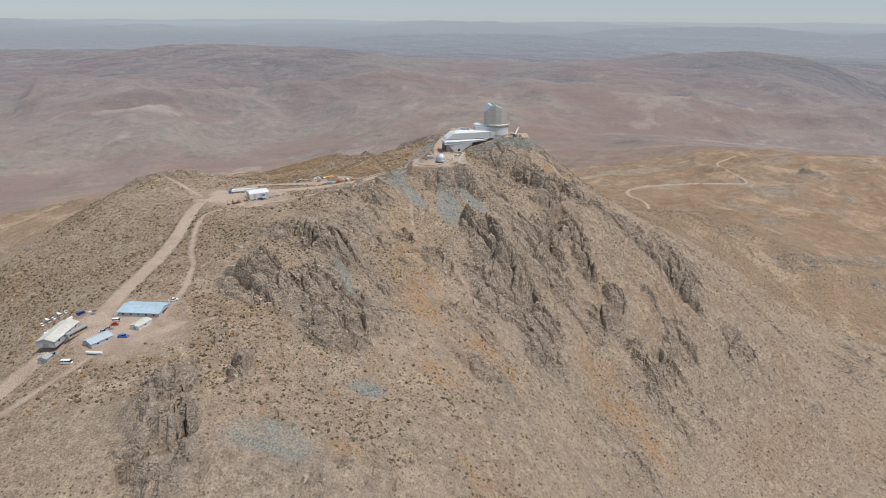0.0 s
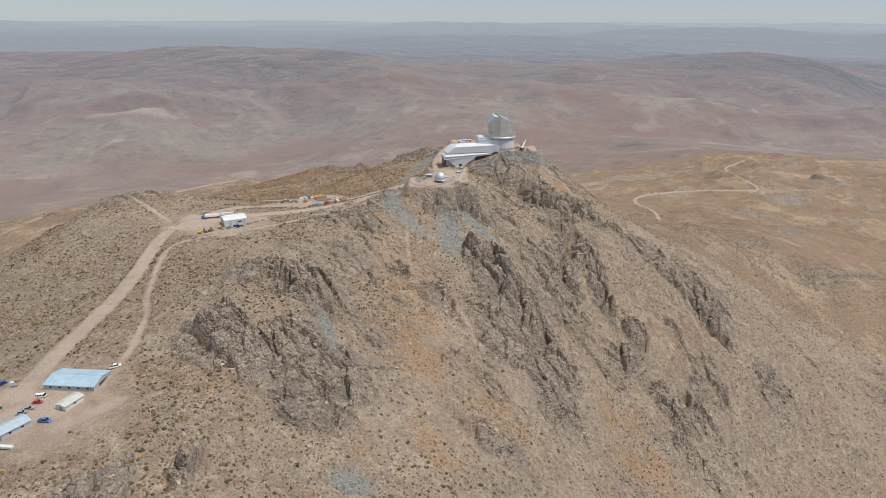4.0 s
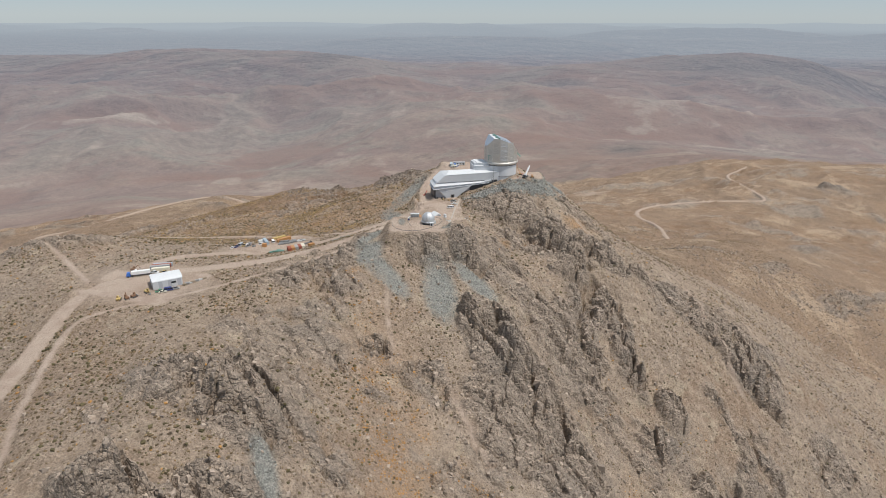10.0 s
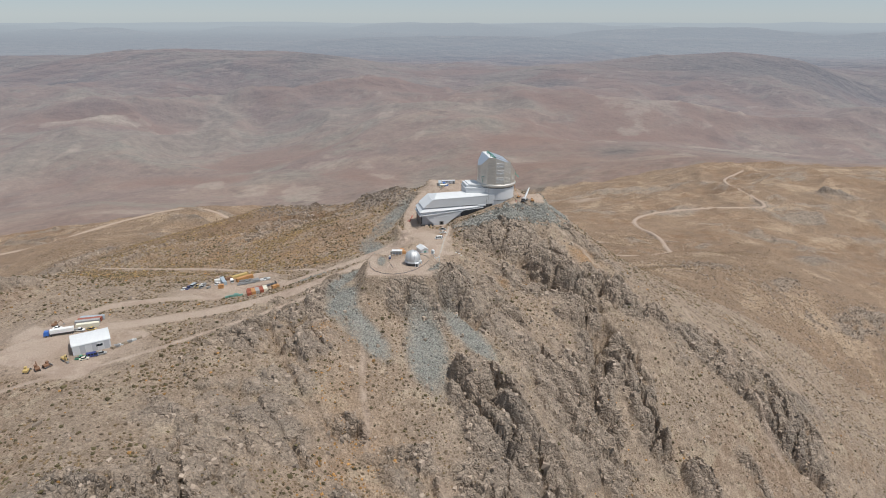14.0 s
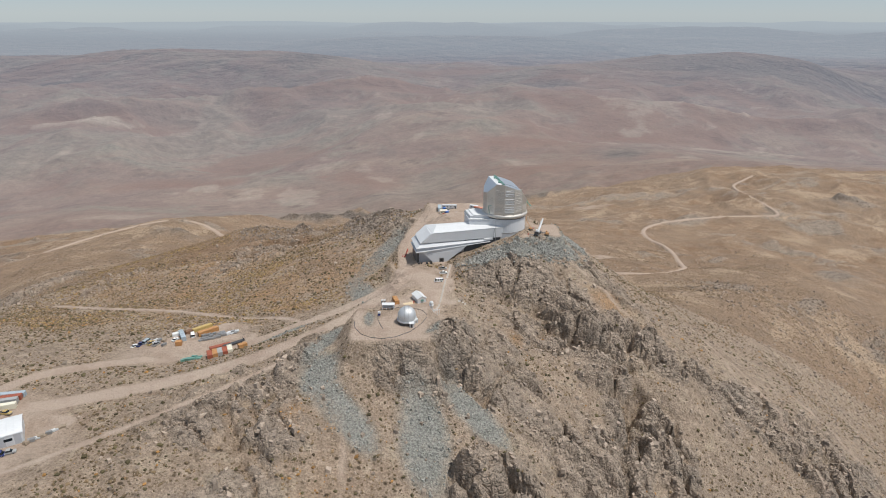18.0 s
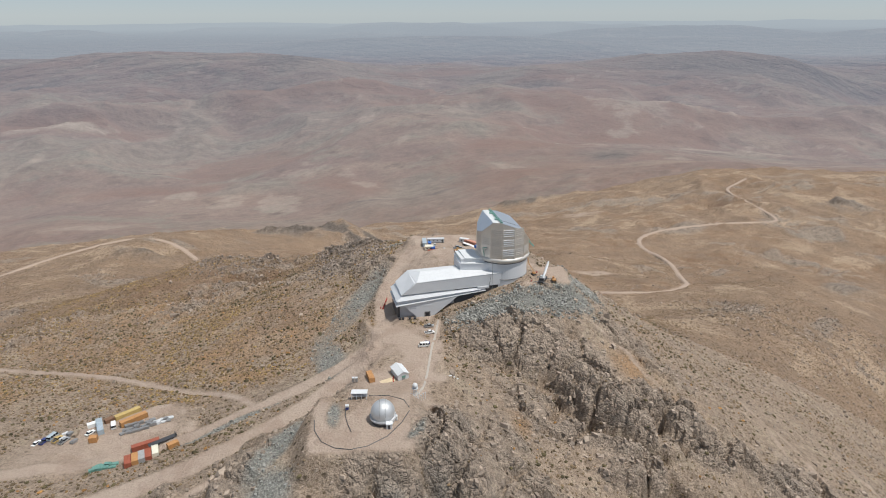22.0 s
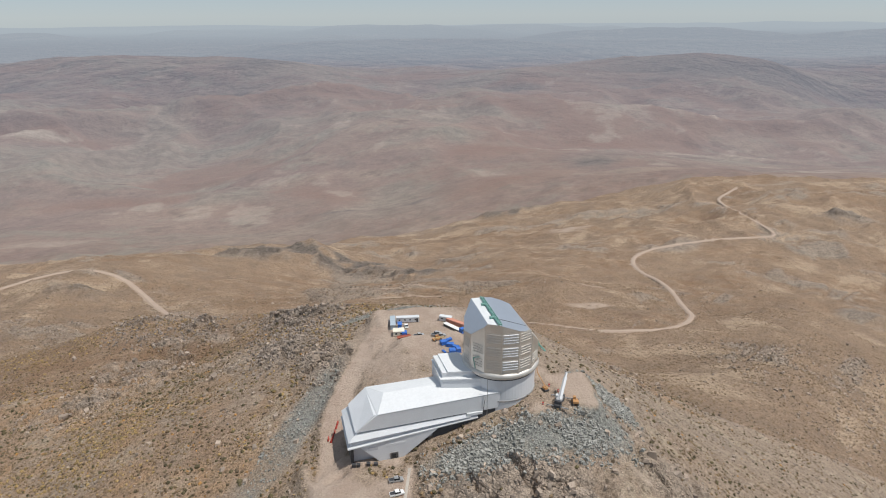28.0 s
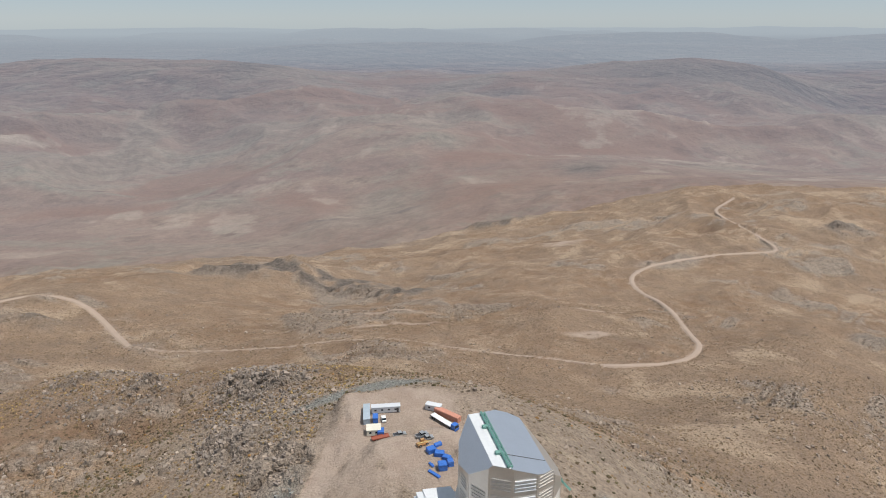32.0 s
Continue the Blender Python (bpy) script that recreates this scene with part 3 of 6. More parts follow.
def ground_material(name, distant, cover=0.0, bright=True):
    m = bpy.data.materials.new(name)
    m.use_nodes = True
    n, l = m.node_tree.nodes, m.node_tree.links
    b = n["Principled BSDF"]
    b.inputs["Roughness"].default_value = 0.95
    b.inputs["Specular IOR Level"].default_value = 0.15
    geo = n.new("ShaderNodeNewGeometry")

    place = geo.outputs["Position"]
    if distant:
        spot = n.new("ShaderNodeAttribute"); spot.attribute_name = "place"
        place = spot.outputs["Vector"]

    def noise_at(size, detail=5, rough=0.6):
        t = n.new("ShaderNodeTexNoise")
        t.inputs["Scale"].default_value, t.inputs["Detail"].default_value, t.inputs["Roughness"].default_value = 1 / size, detail, rough
        l.new(place, t.inputs["Vector"])
        return t.outputs[0]

    def remap(v, a, b_, c=0.0, d=1.0):
        r = n.new("ShaderNodeMapRange")
        for k, q in zip((1, 2, 3, 4), (a, b_, c, d)):
            r.inputs[k].default_value = q
        l.new(v, r.inputs[0])
        return r.outputs[0]

    def math_node(op, a, b_):
        r = n.new("ShaderNodeMath"); r.operation = op
        for k, q in enumerate((a, b_)):
            if isinstance(q, (int, float)):
                r.inputs[k].default_value = q
            else:
                l.new(q, r.inputs[k])
        return r.outputs[0]

    def blend(f, a, b_):
        r = n.new("ShaderNodeMix"); r.data_type = "RGBA"
        l.new(f, r.inputs[0])
        for k, q in ((6, a), (7, b_)):
            if isinstance(q, tuple):
                r.inputs[k].default_value = (*q, 1)
            else:
                l.new(q, r.inputs[k])
        return r.outputs[2]

    def attr(key):
        a = n.new("ShaderNodeAttribute"); a.attribute_name = key
        return a.outputs["Fac"]

    wide, mid = noise_at(260, 6), noise_at(38, 6)
    fine, grit = (noise_at(60, 8, 0.7), noise_at(18, 6, 0.75)) if distant else (noise_at(5, 6, 0.7), noise_at(0.9, 4, 0.7))
    soil = blend(remap(mid, 0.35, 0.65), (0.340, 0.263, 0.199), (0.286, 0.227, 0.178))
    soil = blend(remap(noise_at(90, 7, 0.65), 0.50, 0.60), soil, (0.290, 0.210, 0.152))
    soil = blend(remap(wide, 0.42, 0.62), soil, (0.300, 0.228, 0.170))
    soil = blend(remap(fine, 0.5, 0.72), soil, (0.365, 0.290, 0.224))
    soil = blend(remap(noise_at(22, 8, 0.7), 0.54, 0.62), soil, (0.370, 0.298, 0.222))
    if distant:
        soil = blend(remap(noise_at(900, 9, 0.66), 0.42, 0.58), (0.258, 0.192, 0.155), (0.222, 0.160, 0.134))
        soil = blend(remap(noise_at(420, 10, 0.72), 0.52, 0.60), soil, (0.240, 0.200, 0.162))
        soil = blend(remap(noise_at(300, 7, 0.55), 0.52, 0.70), soil, (0.300, 0.232, 0.182))
        soil = blend(remap(noise_at(150, 8, 0.62), 0.54, 0.70), soil, (0.175, 0.130, 0.108))
    stone = blend(remap(fine, 0.35, 0.65), (0.300, 0.240, 0.190), (0.385, 0.310, 0.246))
    stone = blend(remap(mid, 0.50, 0.64), stone, (0.300, 0.248, 0.203))
    stone = blend(remap(grit, 0.58, 0.76), stone, (0.185, 0.154, 0.128))
    if distant:
        stone = blend(remap(noise_at(70, 8, 0.75), 0.4, 0.6), (0.140, 0.112, 0.100), (0.200, 0.162, 0.140))
    gravel = blend(remap(grit, 0.35, 0.65), (0.196, 0.194, 0.176), (0.290, 0.286, 0.258))
    gravel = blend(remap(fine, 0.5, 0.7), gravel, (0.245, 0.226, 0.196))
    if distant:
        gravel = blend(remap(fine, 0.35, 0.65), (0.205, 0.182, 0.148), (0.262, 0.228, 0.186))
    growth = blend(remap(fine, 0.35, 0.6), (0.400, 0.262, 0.156), (0.318, 0.204, 0.122))
    if distant:
        growth = blend(remap(fine, 0.35, 0.65), (0.255, 0.168, 0.128), (0.205, 0.130, 0.102))
    else:
        growth = blend(remap(noise_at(46, 8, 0.7), 0.51, 0.59), growth, (0.385, 0.280, 0.196))
        growth = blend(remap(noise_at(110, 8, 0.7), 0.53, 0.60), growth, (0.290, 0.200, 0.138))
    if not (distant or bright):      # the northern slopes: rusty soil under close scrub
        growth = blend(remap(fine, 0.35, 0.62), (0.295, 0.190, 0.120), (0.205, 0.130, 0.085))
        growth = blend(remap(noise_at(46, 8, 0.7), 0.51, 0.60), growth, (0.365, 0.262, 0.180))
        growth = blend(remap(noise_at(110, 8, 0.7), 0.52, 0.60), growth, (0.188, 0.122, 0.084))
        soil = blend(remap(mid, 0.35, 0.65), (0.310, 0.220, 0.152), (0.240, 0.174, 0.128))
        soil = blend(remap(noise_at(120, 8, 0.7), 0.52, 0.60), soil, (0.400, 0.300, 0.214))
    dust = blend(remap(mid, 0.3, 0.7), (0.420, 0.325, 0.260), (0.470, 0.375, 0.304))
    dust = blend(remap(noise_at(16, 6, 0.6), 0.50, 0.62), dust, (0.395, 0.302, 0.240))
    if distant:
        dust = blend(remap(fine, 0.3, 0.7), (0.33, 0.265, 0.21), (0.46, 0.385, 0.315))
    # low scrub too small to stand by itself
    if not distant:
        for size, radius, tint in ((2.4, 0.30, (0.135, 0.095, 0.058)), (1.4, 0.26, (0.17, 0.122, 0.075)), (5.0, 0.24, (0.090, 0.066, 0.044))):
            vo = n.new("ShaderNodeTexVoronoi")
            vo.inputs["Scale"].default_value = 1 / size
            l.new(geo.outputs["Position"], vo.inputs["Vector"])
            dot = remap(vo.outputs["Distance"], radius, radius * 0.55)
            dot = math_node("MULTIPLY", dot, remap(noise_at(30 * size ** 0.5, 4), 0.38 - cover, 0.54 - cover, 0.0, 1.0))
            soil = blend(dot, soil, tint)
            growth = blend(dot, growth, tint)
    stone = blend(attr("dark"), stone, blend(remap(fine, 0.35, 0.65), (0.125, 0.104, 0.090), (0.200, 0.168, 0.144)))
    tone = blend(attr("rock"), soil, stone)
    tone = blend(attr("scree"), tone, gravel)
    tone = blend(math_node("MULTIPLY", attr("rust"), remap(fine, 0.3, 0.5, 0.55, 1.0)), tone, growth)
    sc = n.new("ShaderNodeVectorMath"); sc.operation = "SCALE"
    l.new(tone, sc.inputs[0]); l.new(math_node("MULTIPLY", remap(grit, 0.3, 0.7, 0.88 if distant else 0.60, 1.12 if distant else 1.38), remap(fine, 0.3, 0.7, 0.86 if distant else 0.80, 1.14 if distant else 1.20)), sc.inputs["Scale"])
    worn = n.new("ShaderNodeVectorMath"); worn.operation = "SCALE"
    l.new(dust, worn.inputs[0]); l.new(remap(grit, 0.3, 0.7, 0.90, 1.10), worn.inputs["Scale"])
    l.new(blend(attr("track"), sc.outputs[0], worn.outputs[0]), b.inputs["Base Color"])
    bp = n.new("ShaderNodeBump")
    bp.inputs["Strength"].default_value, bp.inputs["Distance"].default_value = 0.6 if distant else 0.9, 110.0 if distant else 1.9
    if distant:
        l.new(noise_at(620, 9, 0.58), bp.inputs["Height"])
    else:
        # jointed rock: fine cracks between tilted blocks
        high = math_node("ADD", fine, math_node("MULTIPLY", grit, 0.5))
        warp = n.new("ShaderNodeTexNoise"); warp.inputs["Scale"].default_value = 0.35
        l.new(geo.outputs["Position"], warp.inputs["Vector"])
        bent = n.new("ShaderNodeVectorMath"); bent.operation = "MULTIPLY_ADD"
        bent.inputs[1].default_value = (2.2, 2.2, 2.2)
        l.new(warp.outputs[1], bent.inputs[0]); l.new(geo.outputs["Position"], bent.inputs[2])
        for size, amount in ((5.5, 0.5), (2.1, 0.3)):
            vo = n.new("ShaderNodeTexVoronoi"); vo.feature = "DISTANCE_TO_EDGE"
            vo.inputs["Scale"].default_value = 1 / size
            l.new(bent.outputs[0], vo.inputs["Vector"])
            high = math_node("ADD", high, math_node("MULTIPLY", attr("rock"), remap(vo.outputs["Distance"], 0.0, 0.16, 0.0, amount)))
        l.new(high, bp.inputs["Height"])
    l.new(bp.outputs[0], b.inputs["Normal"])
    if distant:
        # the far hills are a backdrop; haze is painted on as blue-grey glow
        haze_glow = n.new("ShaderNodeEmission")
        l.new(blend(remap(attr("haze_glow"), 0.5, 1.0), (0.300, 0.340, 0.430), (0.405, 0.460, 0.505)), haze_glow.inputs[0])
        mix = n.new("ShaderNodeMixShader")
        l.new(attr("haze_glow"), mix.inputs[0]); l.new(b.outputs[0], mix.inputs[1]); l.new(haze_glow.outputs[0], mix.inputs[2])
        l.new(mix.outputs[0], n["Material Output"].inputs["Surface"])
    return m


# the mountain: a close grid, its points shaken loose
NORTH_EDGE, FAR_EDGE = 150.0, 1750.0
GX = ramp_axis(-310, 270, 1.15, -2600, 2600, 1.02, 60)
GY = ramp_axis(-475, NORTH_EDGE, 1.15, -1500, NORTH_EDGE, 1.05, 60)
gx, gy = np.meshgrid(GX, GY)
loose = np.random.RandomState(5).uniform(-0.38, 0.38, (2,) + gx.shape)
loose[:, :2], loose[:, -2:], loose[:, :, :2], loose[:, :, -2:] = 0, 0, 0, 0
gx, gy = gx + loose[0] * np.gradient(GX)[None, :], gy + loose[1] * np.gradient(GY)[:, None]
GROUND_MAT = ground_material("desert_ground", False)
gz, *g_masks = surface(gx, gy)
sheet("ground", gx, gy, gz, g_masks, GROUND_MAT)

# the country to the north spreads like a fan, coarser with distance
# VIEW lies on the camera's path; the fan and backdrop are built from it
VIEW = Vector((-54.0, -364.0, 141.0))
fan = np.linspace(-0.98, 1.06, 640)
fan = np.concatenate([np.linspace(-2.4, -1.02, 24), fan, np.linspace(1.10, 2.4, 24)])
fan_rows = [NORTH_EDGE - 14]
while fan_rows[-1] < 62000:
    fan_rows.append(fan_rows[-1] + 2.0 + (fan_rows[-1] + 200) ** 2 / 520000)
fan_rows = np.array(fan_rows)
shake = np.random.RandomState(6).uniform(-0.36, 0.36, (2, len(fan_rows), len(fan)))
shake[:, :2], shake[:, :, :1], shake[:, :, -1:] = 0, 0, 0
shake[:, fan_rows > 1400] = 0
fy = fan_rows[:, None] + shake[1] * np.gradient(fan_rows)[:, None]
fx = VIEW.x + (fan[None, :] + shake[0] * np.gradient(fan)[None, :]) * (fan_rows[:, None] - VIEW.y + 380)
fz, *f_masks = surface(fx, fy)
fz = fz - 4 * (1 - step(NORTH_EDGE - 6, NORTH_EDGE + 3, fy))
near_rows = int(np.searchsorted(fan_rows, FAR_EDGE))
sheet("ground_north", fx[:near_rows + 1], fy[:near_rows + 1], fz[:near_rows + 1], [a[:near_rows + 1] for a in f_masks], ground_material("scrub_covered_ground", False, 0.14, False))
# the country beyond three kilometres, a backdrop drawn in towards VIEW to five
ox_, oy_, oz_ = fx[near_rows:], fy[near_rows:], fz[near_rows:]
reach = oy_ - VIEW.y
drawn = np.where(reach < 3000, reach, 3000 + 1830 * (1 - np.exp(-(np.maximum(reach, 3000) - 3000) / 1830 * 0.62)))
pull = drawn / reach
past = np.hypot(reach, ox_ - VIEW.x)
# how much glow stands for haze, growing with distance
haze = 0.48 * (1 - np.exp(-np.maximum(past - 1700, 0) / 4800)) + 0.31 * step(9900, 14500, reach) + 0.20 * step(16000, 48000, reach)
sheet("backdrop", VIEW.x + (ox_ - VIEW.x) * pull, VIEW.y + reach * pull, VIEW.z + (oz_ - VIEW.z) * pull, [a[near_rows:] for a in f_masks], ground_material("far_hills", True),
      (("haze_glow", haze), ("place", np.stack([ox_, oy_, oz_], -1))))


def ribbon(name, line, zs, half, lift, material, label):
    """A graded dirt road laid over the ground, with a slightly raised crown."""
    d = np.gradient(line, axis=0)
    d /= np.hypot(d[:, 0], d[:, 1])[:, None] + 1e-9
    side = np.stack([d[:, 1], -d[:, 0]], 1)
    rows = []
    for k, off in enumerate((-1.0, -0.5, 0.0, 0.5, 1.0)):
        p = line + side * half * off
        rows.append(np.column_stack([p, zs + lift + (0.12 if abs(off) < 0.9 else -1.2)]))
    v = np.stack(rows, 1).reshape(-1, 3)
    n = len(line)
    f = [(i * 5 + j, i * 5 + j + 1, i * 5 + j + 6, i * 5 + j + 5) for i in range(n - 1) for j in range(4)]
    me = bpy.data.meshes.new(name)
    me.from_pydata(v.tolist(), [], f)
    me.materials.append(material)
    return tagged(new(name, me), label, "road", kind="structure")


ROAD_MAT = mat("graded_dirt", (0.385, 0.295, 0.232), 0.95, 0, 0.10, 14, 0.05)
for k in (4, 5):
    half, soft, line, zs = LINES[k]
    fine_t = np.linspace(0, 1, 260)
    old_t = np.linspace(0, 1, len(line))
    fine_line = np.stack([np.interp(fine_t, old_t, line[:, 0]), np.interp(fine_t, old_t, line[:, 1])], 1)
    level = np.maximum(ground(fine_line[:, 0], fine_line[:, 1])[0], np.interp(fine_t, old_t, zs))
    ribbon("road", fine_line, level, 4.4, 0.8, ROAD_MAT, "pale graded dirt road winding over the slopes")


PATH_MAT = mat("pale_gravel", (0.430, 0.385, 0.335), 0.95, 0, 0.14, 3, 0.03)
half, soft, line, zs = LINES[6]
ribbon("pavement", line, ground(line[:, 0], line[:, 1])[0], 1.0, 0.02, PATH_MAT, "pale gravel footpath along the edge of the yard")


# ---- building blocks ----
def part(name, bm, material, parent, label="", smooth=False):
    """Link a bmesh as one mesh under a thing or a part."""
    me = bpy.data.meshes.new(name)
    bmesh.ops.recalc_face_normals(bm, faces=bm.faces[:])
    bm.to_mesh(me)
    bm.free()
    me.materials.append(material)
    if smooth:
        me.polygons.foreach_set("use_smooth", np.ones(len(me.polygons), bool))
    ob = new(name, me)
    ob.parent = parent
    if label:
        ob["label"] = label
    return ob


def thing(name, m, label, category, group=""):
    ob = new(name)
    ob.empty_display_size = 0.5
    ob.matrix_world = m
    return tagged(ob, label, category, group)


def box(x0, x1, y0, y1, z0, z1, bevel=0.0, bm=None):
    own = bm or bmesh.new()
    m = Matrix.Translation(((x0 + x1) / 2, (y0 + y1) / 2, (z0 + z1) / 2)) @ Matrix.Diagonal((abs(x1 - x0), abs(y1 - y0), abs(z1 - z0), 1))
    made = bmesh.ops.create_cube(own, size=1, matrix=m)
    if bevel:
        edges = list({e for v in made["verts"] for e in v.link_edges})
        bmesh.ops.bevel(own, geom=edges, offset=bevel, segments=1, affect="EDGES")
    return own


def solid(verts, faces, bm=None):
    own = bm or bmesh.new()
    vs = [own.verts.new(v) for v in verts]
    for f in faces:
        own.faces.new([vs[i] for i in f])
    return own


def prism(outline, a, b, axis="z", bm=None):
    """An outline pushed from a to b: (x, y) along z, (y, z) along x, (x, z) along y."""
    place = {"z": lambda p, q, r: (p, q, r), "x": lambda p, q, r: (r, p, q), "y": lambda p, q, r: (p, r, q)}[axis]
    n = len(outline)
    vs = [place(p, q, a) for p, q in outline] + [place(p, q, b) for p, q in outline]
    return solid(vs, [tuple(range(n)), tuple(range(n, 2 * n))] + [(i, (i + 1) % n, n + (i + 1) % n, n + i) for i in range(n)], bm)


def loft(first, last, bm=None):
    n = len(first)
    return solid(list(first) + list(last), [tuple(range(n)), tuple(range(n, 2 * n))] + [(i, (i + 1) % n, n + (i + 1) % n, n + i) for i in range(n)], bm)


def lathe(profile, sides=48, bm=None, start=0.0, sweep=360.0):
    own = bm or bmesh.new()
    full = sweep >= 359.9
    rows = []
    for k in range(sides if full else sides + 1):
        a = radians(start + sweep * k / sides)
        rows.append([own.verts.new((r * math.cos(a), r * math.sin(a), z)) for r, z in profile])
    for k in range(sides):
        p, q = rows[k], rows[(k + 1) % len(rows)]
        for i in range(len(profile) - 1):
            own.faces.new([p[i], q[i], q[i + 1], p[i + 1]])
    bmesh.ops.remove_doubles(own, verts=own.verts[:], dist=1e-5)
    return own


def rod(a, b, r, sides=8, bm=None, r2=None):
    own = bm or bmesh.new()
    a, b = Vector(a), Vector(b)
    turn = (b - a).to_track_quat("Z", "Y").to_matrix().to_4x4()
    bmesh.ops.create_cone(own, cap_ends=True, segments=sides, radius1=r, radius2=r if r2 is None else r2, depth=(b - a).length, matrix=Matrix.Translation((a + b) / 2) @ turn)
    return own


WHITE = mat("white_cladding", (0.64, 0.65, 0.665), 0.45, 0, 0.05, 6)
WHITE_ROOF = mat("white_roof_sheet", (0.66, 0.67, 0.68), 0.5, 0, 0.08, 9)
# grey also stands for shade on the wing's recessed bands
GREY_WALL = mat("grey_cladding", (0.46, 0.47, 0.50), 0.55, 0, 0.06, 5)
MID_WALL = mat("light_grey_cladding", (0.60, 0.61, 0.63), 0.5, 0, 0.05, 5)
# near-black that stands for shade under the dome's skirt and the wing
DARK = mat("recess_shade", (0.055, 0.058, 0.065), 0.7, 0, 0.2, 1)
CONCRETE = mat("concrete", (0.50, 0.49, 0.47), 0.85, 0, 0.12, 3, 0.02)
ALU = mat("brushed_aluminium", (0.64, 0.61, 0.57), 0.46, 0.85, 0.07, 3)
ALU_DULL = mat("dull_aluminium", (0.60, 0.57, 0.53), 0.55, 0.6, 0.06, 3)
ALU_ROOF = mat("aluminium_roof", (0.60, 0.63, 0.68), 0.38, 0.8, 0.05, 5)
SILVER = mat("silver_dome", (0.60, 0.61, 0.62), 0.58, 0.65, 0.08, 2)
SEAM = mat("grey_seam", (0.38, 0.38, 0.38), 0.6, 0.3)
GREEN = mat("green_steel", (0.16, 0.33, 0.28), 0.5, 0.1)
GLASS = mat("dark_glass", (0.02, 0.025, 0.03), 0.08, 0)
RUBBER = mat("tyre_rubber", (0.03, 0.03, 0.03), 0.9)
STEEL = mat("grey_steel", (0.34, 0.34, 0.34), 0.5, 0.5, 0.2, 1)
DARK_STEEL = mat("dark_steel", (0.08, 0.08, 0.085), 0.5, 0.4, 0.2, 1)
PAINT = {
    "white": mat("white_paint", (0.80, 0.80, 0.79), 0.35, 0, 0.06, 1), "silver": mat("silver_paint", (0.45, 0.46, 0.47), 0.3, 0.5, 0.08, 1),
    "blue": mat("blue_paint", (0.045, 0.16, 0.52), 0.4, 0, 0.12, 1), "navy": mat("navy_paint", (0.03, 0.05, 0.20), 0.35, 0, 0.1, 1),
    "red": mat("red_paint", (0.42, 0.05, 0.035), 0.45, 0, 0.15, 1), "oxide": mat("oxide_red_paint", (0.33, 0.095, 0.055), 0.6, 0, 0.2, 1.5),
    "yellow": mat("yellow_paint", (0.52, 0.38, 0.15), 0.55, 0, 0.2, 1), "orange": mat("orange_paint", (0.48, 0.25, 0.10), 0.55, 0, 0.2, 1.2),
    "paleblue": mat("pale_blue_sheet", (0.35, 0.465, 0.55), 0.55, 0, 0.22, 3), "greyblue": mat("grey_blue_sheet", (0.38, 0.445, 0.50), 0.55, 0, 0.16, 2),
    "grey": mat("grey_paint", (0.36, 0.36, 0.36), 0.5, 0, 0.15, 1), "tan": mat("tan_paint", (0.62, 0.50, 0.33), 0.6, 0, 0.12, 1.5),
    "green": mat("green_paint", (0.07, 0.30, 0.17), 0.5, 0, 0.15, 1), "cream": mat("cream_paint", (0.74, 0.70, 0.58), 0.55, 0, 0.1, 2),
    "salmon": mat("salmon_paint", (0.58, 0.27, 0.19), 0.6, 0, 0.15, 2), "brown": mat("brown_paint", (0.22, 0.12, 0.07), 0.7, 0, 0.2, 1),
}
WORN_ROOF = mat("weathered_white_sheet", (0.52, 0.51, 0.46), 0.6, 0, 0.18, 3)
TIMBER = mat("weathered_timber", (0.34, 0.27, 0.20), 0.85, 0, 0.25, 0.8)

# ---- telescope dome ----
DX, DY = 2.0, 14.5
dome = thing("telescope_dome", pose(DX, DY, 0), "silver aluminium observatory dome with louvred sides on a round pier", "observatory dome")
part("pier_wall", lathe([(0, -8.0), (14.3, -8.0), (14.3, 10.3), (0, 10.3)], 64), MID_WALL, dome, "light grey round pier wall", True).data.polygons.foreach_set("use_smooth", np.zeros(64 * 3, bool))
part("base_flashing", lathe([(14.3, 0.0), (14.55, 0.02), (14.55, 0.55), (14.3, 0.6)], 64), STEEL, dome)
part("skirt_ring", lathe([(13.6, 10.0), (14.7, 10.2), (15.5, 10.9), (15.75, 11.7), (15.5, 12.5), (14.8, 13.0), (13.6, 13.0)], 64), ALU_DULL, dome, "rounded aluminium skirt", True)
# dark band round the pier top, in place of the skirt's shade
part("skirt_shade", lathe([(13.5, 9.6), (14.45, 9.6), (14.45, 10.25), (13.5, 10.25)], 48), DARK, dome)
SIDES, R_DOME = 14, 15.2
along, across = Vector((-0.13, 0.9915, 0)), Vector((0.9915, 0.13, 0))
strip_at = Vector((-0.9 - DX, -0.6 - DY, 33.9))
TURN = 360 / SIDES
corner = [radians(-98.5 + TURN * k) for k in range(SIDES)]


def dome_block(z0, z1, r):
    return prism([(r * math.cos(a), r * math.sin(a)) for a in corner], z0, z1)


def cut(bm, co, no):
    geom = bm.verts[:] + bm.edges[:] + bm.faces[:]
    made = bmesh.ops.bisect_plane(bm, geom=geom, dist=1e-5, plane_co=co, plane_no=no, clear_outer=True)
    edges = [g for g in made["geom_cut"] if isinstance(g, bmesh.types.BMEdge)]
    return bmesh.ops.edgeloop_fill(bm, edges=edges)["faces"]


left_no = (Vector((0, 0, 1)) * 4.3 - across * 6.0).normalized()
right_no = (Vector((0, 0, 1)) * 12.9 + across * 4.8).normalized()
body = dome_block(12.6, 60, R_DOME)
cut(body, strip_at, Vector((0, 0, 1)))
cut(body, strip_at - across * 4.4, left_no)
cut(body, strip_at, right_no)
